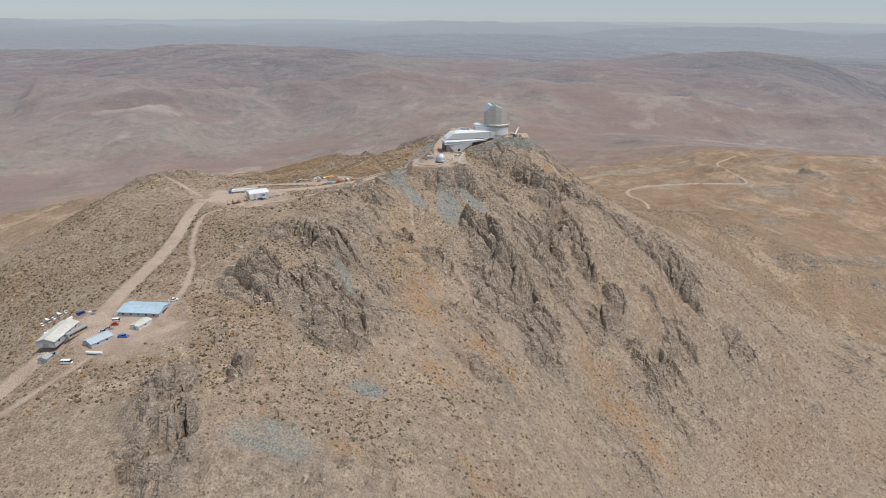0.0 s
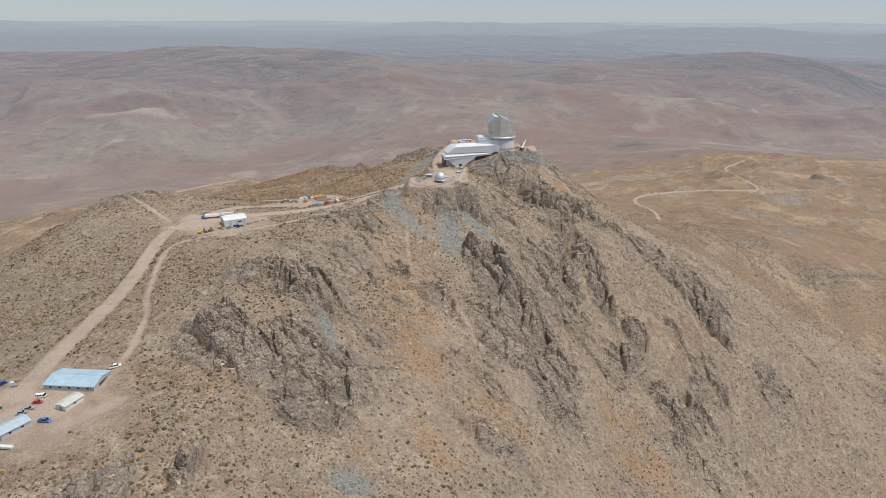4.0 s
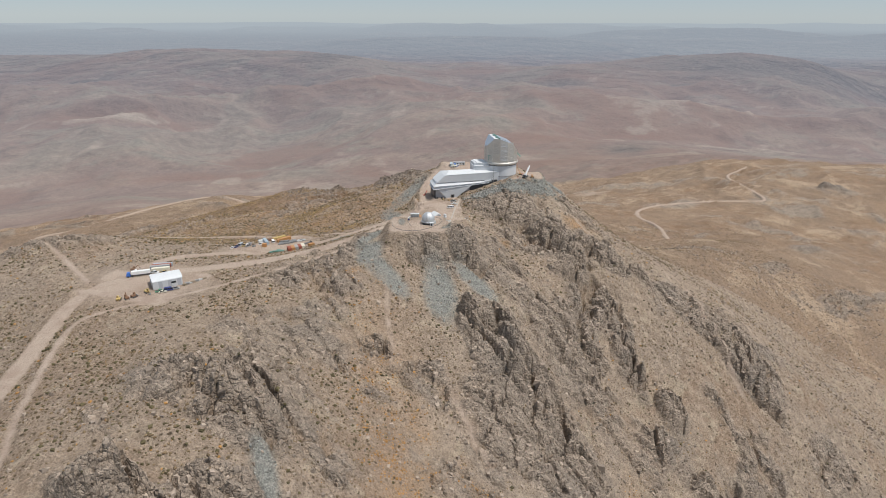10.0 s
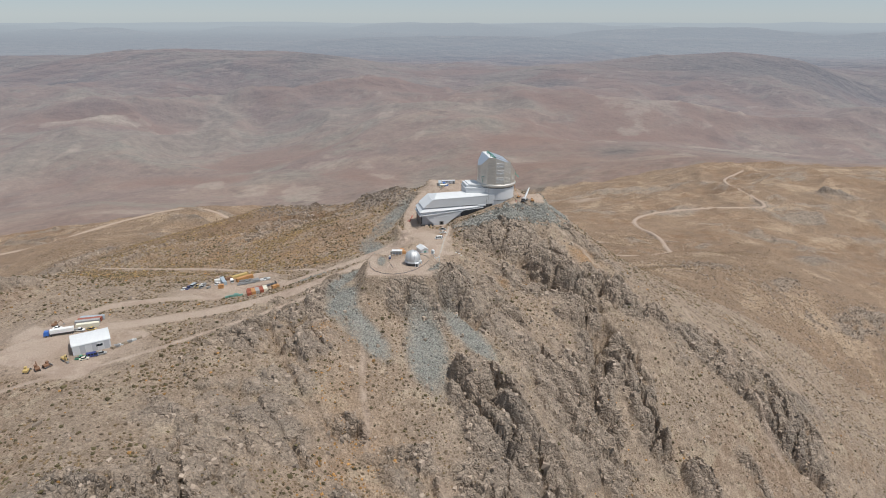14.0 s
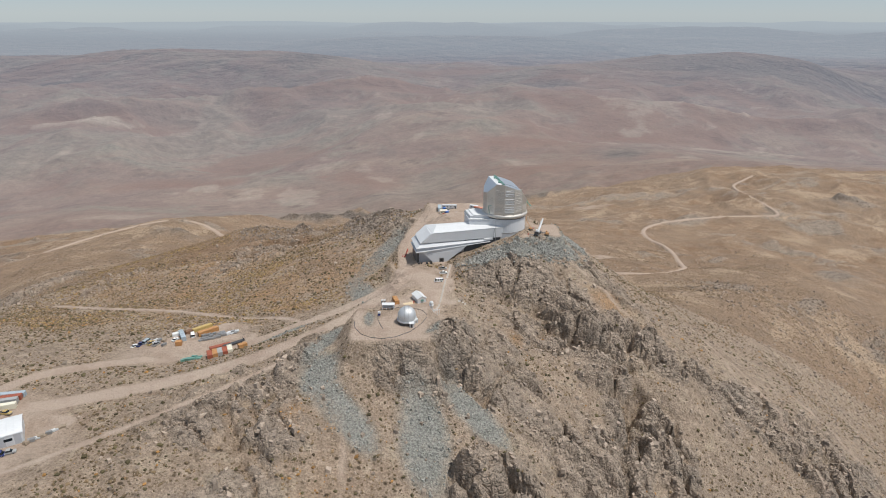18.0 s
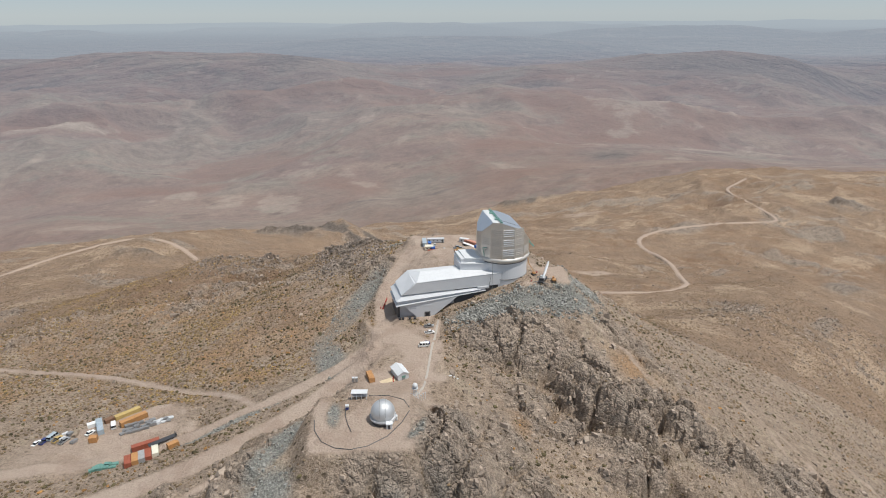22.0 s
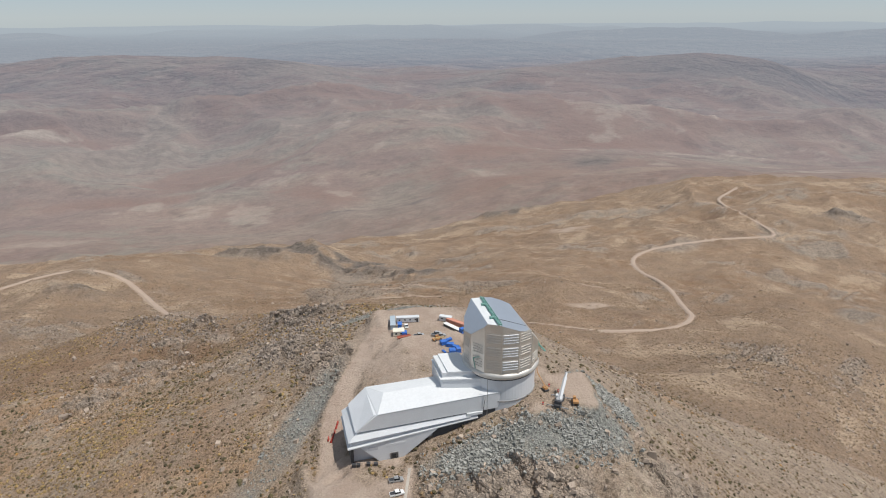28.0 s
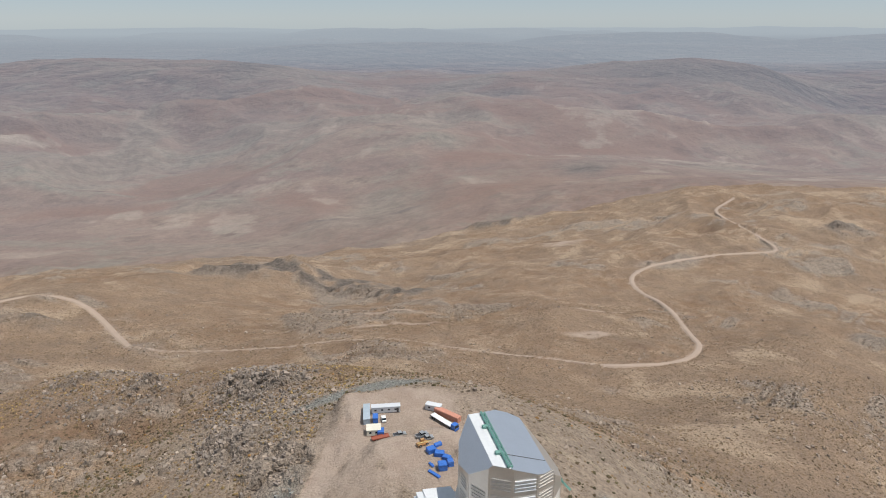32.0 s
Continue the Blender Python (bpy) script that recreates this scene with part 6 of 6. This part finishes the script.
for x, y, p, a, k in ((-219.6, -81.8, "white", 70, "saloon"), (-216.4, -81.2, "navy", 75, "pickup"), (-213.4, -79.6, "greyblue", 72, "van"), (-209.8, -82.4, "yellow", 70, "pickup"), (-206.4, -83.6, "silver", 68, "pickup"), (-197.6, -78.4, "white", 60, "saloon")):
    car(at(x, y, a), p, k, {"white": "white car parked at the edge of the stores yard", "navy": "dark blue pickup parked at the edge of the stores yard", "greyblue": "pale blue van parked at the edge of the stores yard", "yellow": "yellow pickup parked at the edge of the stores yard", "silver": "silver pickup parked at the edge of the stores yard"}[p], "stores yard vehicles")
for k in range(6):
    b = thing("plastic_barrier", at(-167.6 + 0.9 * k, -109.6 + 0.45 * k, 22), "red and white plastic barrier beside the containers", "barrier", "plastic barriers")
    part("panel", box(-0.42, 0.42, -0.2, 0.2, 0, 1.0, 0.06), PAINT["red"] if k % 2 else WHITE, b)

# ---- workshop yard ----
shed = thing("arched_shed", at(-230.6, -181.6, 30), "white arched sheet-metal workshop shed", "shed")
arc = [(-7.0, 0), (-7.0, 5.0)] + [(7.0 * math.cos(radians(a)), 5.0 + 1.5 * math.sin(radians(a))) for a in range(165, 0, -15)] + [(7.0, 5.0), (7.0, 0)]
part("wall", prism([(a * 0.985, b if b <= 5 else b - 0.1) for a, b in arc], -8.7, 8.7, "x"), WHITE, shed)
roof = bmesh.new()
tops = arc[1:-1]
outer = [(a * 1.02, b + 0.12) for a, b in tops]
prism(outer + tops[::-1], -9.0, 9.0, "x", roof)
part("roof", roof, WHITE_ROOF, shed, "curved white sheet roof")
for k in range(8):
    rib = bmesh.new()
    x = -8.4 + k * 2.4
    for p, q in zip(outer[:-1], outer[1:]):
        rod((x, p[0], p[1]), (x, q[0], q[1]), 0.06, 4, rib)
    part("roof_rib", rib, WHITE, shed)
for k in range(6):
    part("wall_panel", box(-8.2 + k * 2.75, -5.75 + k * 2.75, -6.97, -6.9, 0.3, 4.7), GREY_WALL if k % 2 else MID_WALL, shed)
part("big_door", box(-8.78, -8.7, -3.4, 3.4, 0, 4.6), GREY_WALL, shed)
part("side_window", box(2.0, 5.0, -7.02, -6.9, 2.4, 3.6), GLASS, shed)
semi(at(-253.8, -168.0, 200), "white", "blue", "blue lorry with a long white box trailer", "white")
container(at(-246.8, -147.4, 8), "greyblue", 12.2, "long pale blue container in the workshop yard", "workshop containers")
container(at(-246.0, -151.6, 14), "oxide", 12.2, "long red-brown container in the workshop yard", "workshop containers")
container(at(-245.4, -155.4, 15), "grey", 12.2, "long grey container in the workshop yard", "workshop containers")
container(at(-243.4, -159.2, 16), "cream", 11.2, "long cream container in the workshop yard", "workshop containers")
car(at(-245.4, -164.2, 0), "white", "pickup", "white pickup parked in the workshop yard", "workshop vehicles")
car(at(-239.8, -162.6, -4), "yellow", "pickup", "yellow pickup parked in the workshop yard", "workshop vehicles")
car(at(-258.6, -161.6, 10), "white", "saloon", "white car parked in the workshop yard", "workshop vehicles")
digger(at(-263.8, -155.2, 30), "brown", "brown earth-moving machine in the workshop yard", True)
digger(at(-249.3, -207.0, 100), "yellow", "yellow bulldozer at the yard's edge", False)
digger(at(-245.3, -205.0, 130), "brown", "dusty brown excavator at the yard's edge", True)
digger(at(-242.3, -202.2, 60), "brown", "dusty brown bulldozer at the yard's edge", False)
digger(at(-237.2, -195.6, -40), "yellow", "yellow excavator with its arm lowered", True)
for x, y, p, k in ((-229.6, -194.6, "green", "pickup"), (-225.0, -192.4, "navy", "van"), (-221.8, -190.4, "grey", "pickup"), (-227.6, -195.4, "cream", "saloon")):
    car(at(x, y, 22), p, k, {"green": "green pickup parked against the shed", "navy": "dark blue van parked against the shed", "grey": "grey pickup parked against the shed", "cream": "cream car parked against the shed"}[p], "vehicles against the shed")
for k in range(9):
    pallet(-218.2 + 1.1 * k, -184.0 + 1.3 * k + rng.uniform(-0.6, 0.6), 50 + rng.uniform(-30, 30), ("timber", "steel", "white", "timber")[k % 4])

# ---- lower camp ----
gable("blue_roofed_hall", at(-231.0, -413.6, -4), 24.0, 14.0, 2.7, 1.6, GREY_WALL, PAINT["paleblue"], "long hall with a pale blue sheet-metal roof", 1, 5)
gable("white_store", at(-225.2, -431.0, 70), 9.6, 5.6, 2.3, 0.6, WHITE, WORN_ROOF, "small white store beside the blue hall", 1, 1)
gable("grey_roofed_shed", at(-239.3, -449.4, 60), 11.8, 7.6, 2.5, 1.3, GREY_WALL, PAINT["greyblue"], "shed with a pale grey-blue sheet roof", 1, 2)
gable("white_roofed_hall", at(-265.3, -440.6, 90), 23.0, 9.8, 2.9, 1.6, GREY_WALL, WORN_ROOF, "long hall with a weathered white sheet roof", 1, 4)
gable("lean_to_shed", at(-262.4, -459.0, 90), 4.6, 4.6, 2.4, 1.2, GREY_WALL, PAINT["grey"], "small dark grey shed beside the hall", 1, 0)
tr = thing("long_trailer", at(-236.0, -460.4, -5), "long narrow white trailer beside the grey shed", "trailer")
part("box_body", box(-4.3, 4.3, -0.8, 0.8, 0.6, 1.6, 0.08), WHITE, tr)
part("draw_bar", box(4.3, 5.6, -0.1, 0.1, 0.5, 0.7), STEEL, tr)
wheels(tr, 8.6, 1.8, 0.35, (-0.1, 0.1))
coach(at(-255.6, -440.2, 70))
car(at(-246.8, -466.4, 0) @ Matrix.Scale(0.85, 4), "white", "minibus", "white minibus parked beside the track")
car(at(-229.0, -443.8, -4), "blue", "pickup", "bright blue pickup parked in the camp", "camp vehicles")
car(at(-240.2, -430.2, 8), "red", "saloon", "dark red car parked in the camp", "camp vehicles")
car(at(-241.4, -425.6, 12) @ Matrix.Scale(0.8, 4), "white", "van", "white van parked before the blue hall", "camp vehicles")
car(at(-242.4, -438.2, 27), "silver", "saloon", "silver car parked in the camp", "camp vehicles")
car(at(-241.3, -435.0, 20), "silver", "saloon", "silver car parked in the camp", "camp vehicles")
car(at(-270.0, -410.6, 57) @ Matrix.Scale(0.85, 4), "navy", "van", "dark blue van parked above the camp", "camp vehicles")
car(at(-260.6, -454.8, 15), "silver", "saloon", "silver car parked against the hall", "camp vehicles")
car(at(-218.3, -403.8, 33), "white", "pickup", "white pickup parked on the side track", "camp vehicles")
for k in range(9):
    x, y = -280.6 + 0.75 * k, -429.0 + 1.9 * k
    b = thing("white_tank", at(x, y, 65 + 7 * (k % 3)), "white plastic tank lying above the camp", "tank", "white tanks")
    part("shell", rod((-0.9, 0, 0.75), (0.9, 0, 0.75), 0.75, 12), PAINT["white"], b)
    part("cradle", box(-0.7, 0.7, -0.5, 0.5, 0, 0.25), STEEL, b)
for x, y, k in ((-263.6, -412.0, "white"), (-261.6, -411.0, "timber"), (-259.0, -416.5, "steel")):
    pallet(x, y, 10, k)

for k, (x, y) in enumerate(((-292.2, -413.5), (-290.4, -410.6), (-288.6, -407.8), (-286.6, -405.0), (-284.6, -402.0))):
    car(at(x, y, -35) @ Matrix.Scale(0.8, 4), "white", "van" if k % 2 else "saloon", "white van parked in the row above the camp" if k % 2 else "white car parked in the row above the camp", "vehicles above the camp")


# ---- kerbs and edge stones ----
def kerb(pts, label, r=0.16):
    t = thing("track_kerb", pose(0, 0, 0), label, "kerb")
    for (x0, y0), (x1, y1) in zip(pts[:-1], pts[1:]):
        part("kerb_length", rod((x0, y0, zat(x0, y0) + 0.12), (x1, y1, zat(x1, y1) + 0.12), r, 5), DARK_STEEL, t)


kerb([(-78.6, -111.8), (-78.4, -116), (-77.1, -121.0), (-75.3, -126.2)], "dark edging strip along the inner track")
kerb([(-90.1, -117.9), (-89.2, -124.4), (-85.9, -131.0), (-80.8, -135.0), (-74.9, -136.2), (-68.7, -134.6), (-61.7, -129.4), (-56.4, -121.3), (-53.5, -113.5)], "dark edging strip round the dome's ring track")
kerb([(-53.5, -111.5), (-55.7, -106.2), (-62, -102.6), (-69.9, -101.2)], "dark edging strip behind the small dome")


# ---- scattered stones and scrub ----
def scatter(name, spots, shapes, material, label, category, sink=0.3, flat=(0.55, 0.9)):
    """One mesh of many small loose bodies; spots are x, y, z, size."""
    rs = np.random.RandomState(len(spots))
    vs, fs, count = [], [], 0
    for k, (base, faces) in enumerate(shapes):
        pick = spots[k::len(shapes)]
        n = len(pick)
        if not n:
            continue
        v = base[None] * rs.uniform(0.7, 1.25, (n, len(base), 1))
        a = rs.uniform(0, 2 * np.pi, n)
        ca, sa = np.cos(a)[:, None], np.sin(a)[:, None]
        sx_, sy_, sz_ = rs.uniform(0.8, 1.35, (n, 1)), rs.uniform(0.7, 1.1, (n, 1)), rs.uniform(*flat, (n, 1))
        x, y, z = v[:, :, 0] * sx_, v[:, :, 1] * sy_, v[:, :, 2] * sz_
        size = pick[:, 3:4]
        co = np.stack([(x * ca - y * sa) * size + pick[:, 0:1], (x * sa + y * ca) * size + pick[:, 1:2], (z + (1 - sink) * sz_ * 0.5) * size + pick[:, 2:3]], -1)
        vs.append(co.reshape(-1, 3))
        fs.append((faces[None] + (count + np.arange(n) * len(base))[:, None, None]).reshape(-1, 3))
        count += n * len(base)
    vs, fs = np.concatenate(vs), np.concatenate(fs).astype(np.int32)
    me = bpy.data.meshes.new(name)
    me.vertices.add(len(vs)); me.vertices.foreach_set("co", vs.astype(np.float32).ravel())
    me.loops.add(fs.size); me.loops.foreach_set("vertex_index", fs.ravel())
    me.polygons.add(len(fs)); me.polygons.foreach_set("loop_start", np.arange(0, fs.size, 3, dtype=np.int32))
    me.polygons.foreach_set("use_smooth", np.zeros(len(fs), bool))
    me.update()
    me.materials.append(material)
    return tagged(new(name, me), label, category, kind="stuff")


def lump(seed, sides=5):
    """A closed lump: two rings and a cap."""
    rs = np.random.RandomState(seed)
    ring = [(np.cos(a), np.sin(a)) for a in np.arange(sides) * 2 * np.pi / sides]
    v = np.array([(c * 0.5, q * 0.5, -0.42) for c, q in ring] + [(c * 0.52 + q * 0.1, q * 0.52 - c * 0.1, 0.12) for c, q in ring] + [(0, 0, 0.5)])
    v *= rs.uniform(0.85, 1.15, (len(v), 1))
    f = []
    for i in range(sides):
        j = (i + 1) % sides
        f += [(i, j, sides + j), (i, sides + j, sides + i), (sides + i, sides + j, 2 * sides)]
    return v, np.array(f)


def angular(seed):
    """A split block: a box with its corners pulled about and one top corner cut."""
    rs = np.random.RandomState(seed)
    v = np.array([(sx_ * 0.5, sy_ * 0.5, sz_ * 0.5) for sz_ in (-1, 1) for sx_, sy_ in ((-1, -1), (1, -1), (1, 1), (-1, 1))])
    v *= rs.uniform(0.65, 1.2, (8, 1))
    v[4:, :2] *= rs.uniform(0.55, 0.9)
    tilt = rs.uniform(-0.5, 0.5, 2)
    v[:, 2] += v[:, 0] * tilt[0] + v[:, 1] * tilt[1]
    f = [(4, 5, 6), (4, 6, 7)]
    for i in range(4):
        j = (i + 1) % 4
        f += [(i, j, 4 + j), (i, 4 + j, 4 + i)]
    return v, np.array(f)


BLOCKS = [angular(40 + k) for k in range(9)]
LUMPS = [lump(k, 4) for k in range(7)]
ROCK_MAT = mat("weathered_rock", (0.330, 0.264, 0.210), 0.95, 0, 0.25, 3, 0.05, island=0.35)
BOULDER_MAT = mat("grey_brown_boulders", (0.255, 0.210, 0.176), 0.95, 0, 0.25, 3, 0.05, island=0.3)
RUBBLE_MAT = mat("grey_rubble", (0.275, 0.270, 0.246), 0.95, 0, 0.2, 2, 0.05, island=0.3)
SCRUB_DRY = mat("dry_scrub", (0.185, 0.130, 0.075), 0.95, 0, 0.3, 1, 0.05, island=0.5)
SCRUB_RUST = mat("rust_scrub", (0.350, 0.185, 0.062), 0.95, 0, 0.3, 1, 0.05, island=0.4)
SCRUB_STRAW = mat("straw_scrub", (0.310, 0.212, 0.088), 0.95, 0, 0.25, 1, 0.05, island=0.4)
SCRUB_OCHRE = mat("ochre_scrub", (0.205, 0.135, 0.078), 0.95, 0, 0.25, 1, 0.05, island=0.4)
SCRUB_OLIVE = mat("olive_scrub", (0.105, 0.085, 0.042), 0.95, 0, 0.3, 1, 0.05, island=0.4)
rs = np.random.RandomState(17)


def spread(n, x0, x1, y0, y1):
    x, y = rs.uniform(x0, x1, n), rs.uniform(y0, y1, n)
    z, rock, scree, rust, track = ground(x, y)
    return np.stack([x, y, z], 1), rock, scree, rust, track


def sized(p, lo, hi, power=2.5):
    s = lo + (hi - lo) * rs.uniform(0, 1, len(p)) ** power
    return np.concatenate([p, s[:, None]], 1)


p, rock, scree, rust, track = spread(230000, -450, 300, -500, 170)
clump = fractal(p[:, 0], p[:, 1], 34, 3, 141)
roll = rs.uniform(0, 1, len(p))
open_soil = (track < 0.05) & (scree < 0.35)
scrub = open_soil & (roll < np.where(rock > 0.5, 0.06, np.where(p[:, 0] + 0.1 * p[:, 1] < -120, 0.62, 0.40)) * (0.70 + 1.1 * clump) * np.where(p[:, 0] > 20, 0.6, 1.0))
reds = scrub & (rs.uniform(0, 1, len(p)) < 0.04 + np.where(p[:, 1] < -140, 0.8, 0.08) * rust)
olive = scrub & ~reds & (rs.uniform(0, 1, len(p)) < 0.22)
dry = scrub & ~reds & ~olive
scatter("dry_scrub", sized(p[dry], 0.45, 1.6), LUMPS, SCRUB_DRY, "dry brown desert scrub dotted over the slopes", "scrub", 0.3, (0.5, 0.8))
scatter("rust_scrub", sized(p[reds], 0.5, 1.7), LUMPS, SCRUB_RUST, "rust-orange desert scrub in patches", "scrub", 0.3, (0.45, 0.7))
scatter("olive_scrub", sized(p[olive], 0.6, 2.1), LUMPS, SCRUB_OLIVE, "dull olive desert scrub on the slopes", "scrub", 0.3, (0.5, 0.85))
stones = (track < 0.05) & ~scrub & (roll > 0.62) & (roll < 0.665 + 0.30 * rock + 0.05 * (p[:, 0] > -130) * (p[:, 1] < 0) + 0.09 * (np.hypot(p[:, 0] - 10, p[:, 1] + 55) < 60))
scatter("loose_rocks", sized(p[stones], 0.4, 2.4, 4.5), BLOCKS, ROCK_MAT, "loose weathered brown rocks on the slopes", "rocks", 0.5, (0.5, 0.9))
grey = (track < 0.05) & (scree > 0.4) & (roll < 0.9)
scatter("scree_stones", sized(p[grey], 0.3, 1.3, 3.5), BLOCKS, RUBBLE_MAT, "grey broken stones of the scree slopes", "rocks", 0.4, (0.6, 1.0))
# massive blocks standing in the crags
q, rock, scree, rust, track = spread(60000, -300, 290, -540, 160)
lumpy = fractal(q[:, 0], q[:, 1], 22, 3, 151)
ok = (track < 0.02) & (rock > 0.45) & (scree < 0.3) & (rs.uniform(0, 1, len(q)) < 0.06 + 0.28 * lumpy)
scatter("outcrop_blocks", sized(q[ok], 1.0, 4.0, 3.0), BLOCKS, ROCK_MAT, "massive brown jointed rock blocks in the crags", "rocks", 0.8, (0.6, 1.0))
# the boulder fields on the west shoulder
for cx, cy, rx, ry, turn, count in ((-102, 165, 26, 80, 8, 9000), (-70, 62, 15, 30, 20, 1800), (-205, 240, 44, 38, 20, 4200)):
    q, rock, scree, rust, track = spread(count, cx - 60, cx + 60, cy - 90, cy + 90)
    ok = (track < 0.02) & (patch(q[:, 0], q[:, 1], cx, cy, rx, ry, turn) > rs.uniform(0, 1, len(q)))
    scatter("boulder_field", sized(q[ok], 0.5, 2.2, 3.0), BLOCKS, BOULDER_MAT, "dense grey-brown boulder field on the west shoulder", "rocks", 0.5, (0.6, 1.0))
# coarse blasted rubble below the apron
q, rock, scree, rust, track = spread(44000, -34, 60, -46, 30)
weight = np.maximum(patch(q[:, 0], q[:, 1], 6, -17, 36, 10, 3, 0.6), 0.8 * patch(q[:, 0], q[:, 1], 50, 16, 8, 17, 30, 0.8)) * step(-0.6, 0.2, fractal(q[:, 0], q[:, 1], 10, 3, 161))
keep_ = (track < 0.2) & (weight > rs.uniform(0, 1, len(q)) ** 0.7)
scatter("blasted_rubble", sized(q[keep_], 0.3, 1.5, 3.0), BLOCKS, RUBBLE_MAT, "coarse grey blasted rubble below the apron", "rubble", 0.3, (0.55, 0.9))
# straw and rust growth crowding the western slope
q, rock, scree, rust, track = spread(80000, -400, -40, -50, 290)
thick = fractal(q[:, 0], q[:, 1], 26, 3, 171) + 0.5 * fractal(q[:, 0], q[:, 1], 90, 2, 172)
ok = (track < 0.05) & (scree < 0.3) & (rock < 0.75) & (rs.uniform(0, 1, len(q)) < 0.30 + 0.6 * thick)
gold = ok & (rs.uniform(0, 1, len(q)) < 0.26 + 0.4 * thick)
scatter("straw_scrub", sized(q[gold], 0.5, 1.7, 3.0), LUMPS, SCRUB_STRAW, "straw-yellow scrub on the western slope", "scrub", 0.3, (0.5, 0.8))
scatter("ochre_scrub", sized(q[ok & ~gold], 0.45, 1.6, 3), LUMPS, SCRUB_OCHRE, "ochre desert scrub on the western slope", "scrub", 0.3, (0.5, 0.8))
# orange growth filling the gullies of the south face
q, rock, scree, rust, track = spread(90000, -150, 160, -520, -120)
ok = (track < 0.05) & (scree < 0.4) & (rust * (0.55 + 0.8 * fractal(q[:, 0], q[:, 1], 12, 3, 192)) > rs.uniform(0.05, 0.8, len(q)))
scatter("orange_scrub", sized(q[ok], 0.4, 1.3, 2.0), LUMPS, SCRUB_RUST, "orange desert growth filling the gullies", "scrub", 0.3, (0.35, 0.6))
# the eastern flank
q, rock, scree, rust, track = spread(60000, 280, 760, -330, 420)
thick = fractal(q[:, 0], q[:, 1], 50, 4, 191)
pick = rs.uniform(0, 1, len(q))
scatter("flank_scrub", sized(q[pick < 0.30 + 0.5 * thick], 0.5, 1.9), LUMPS, SCRUB_DRY, "dry brown scrub on the eastern flank", "scrub", 0.3, (0.45, 0.75))
scatter("flank_rocks", sized(q[(pick > 0.86) | ((pick > 0.6) & (rock > 0.4))], 0.6, 3.2, 3.5), BLOCKS, ROCK_MAT, "weathered rocks on the eastern flank", "rocks", 0.5, (0.5, 0.9))
# far slopes
p, rock, scree, rust, track = spread(90000, -640, 620, 150, 760)
pick = rs.uniform(0, 1, len(p))
thick = fractal(p[:, 0], p[:, 1], 60, 4, 181)
ok = (track < 0.05) & (pick < 0.42 + 0.7 * thick)
scatter("far_scrub", sized(p[ok], 0.5, 1.7), LUMPS, SCRUB_DRY, "dry desert scrub on the northern slopes", "scrub", 0.3, (0.4, 0.7))
ok = (track < 0.05) & (pick > 0.55) & (pick < 0.8 + 0.3 * thick)
scatter("far_straw", sized(p[ok], 0.6, 2.0), LUMPS, SCRUB_OCHRE, "pale straw growth on the northern slopes", "scrub", 0.3, (0.35, 0.6))
ok = (track < 0.05) & (pick > np.where(rock > 0.4, 0.7, 0.985))
scatter("far_rocks", sized(p[ok], 0.6, 3.0, 3), BLOCKS, ROCK_MAT, "weathered rocks on the northern slopes", "rocks", 0.45, (0.6, 1.1))
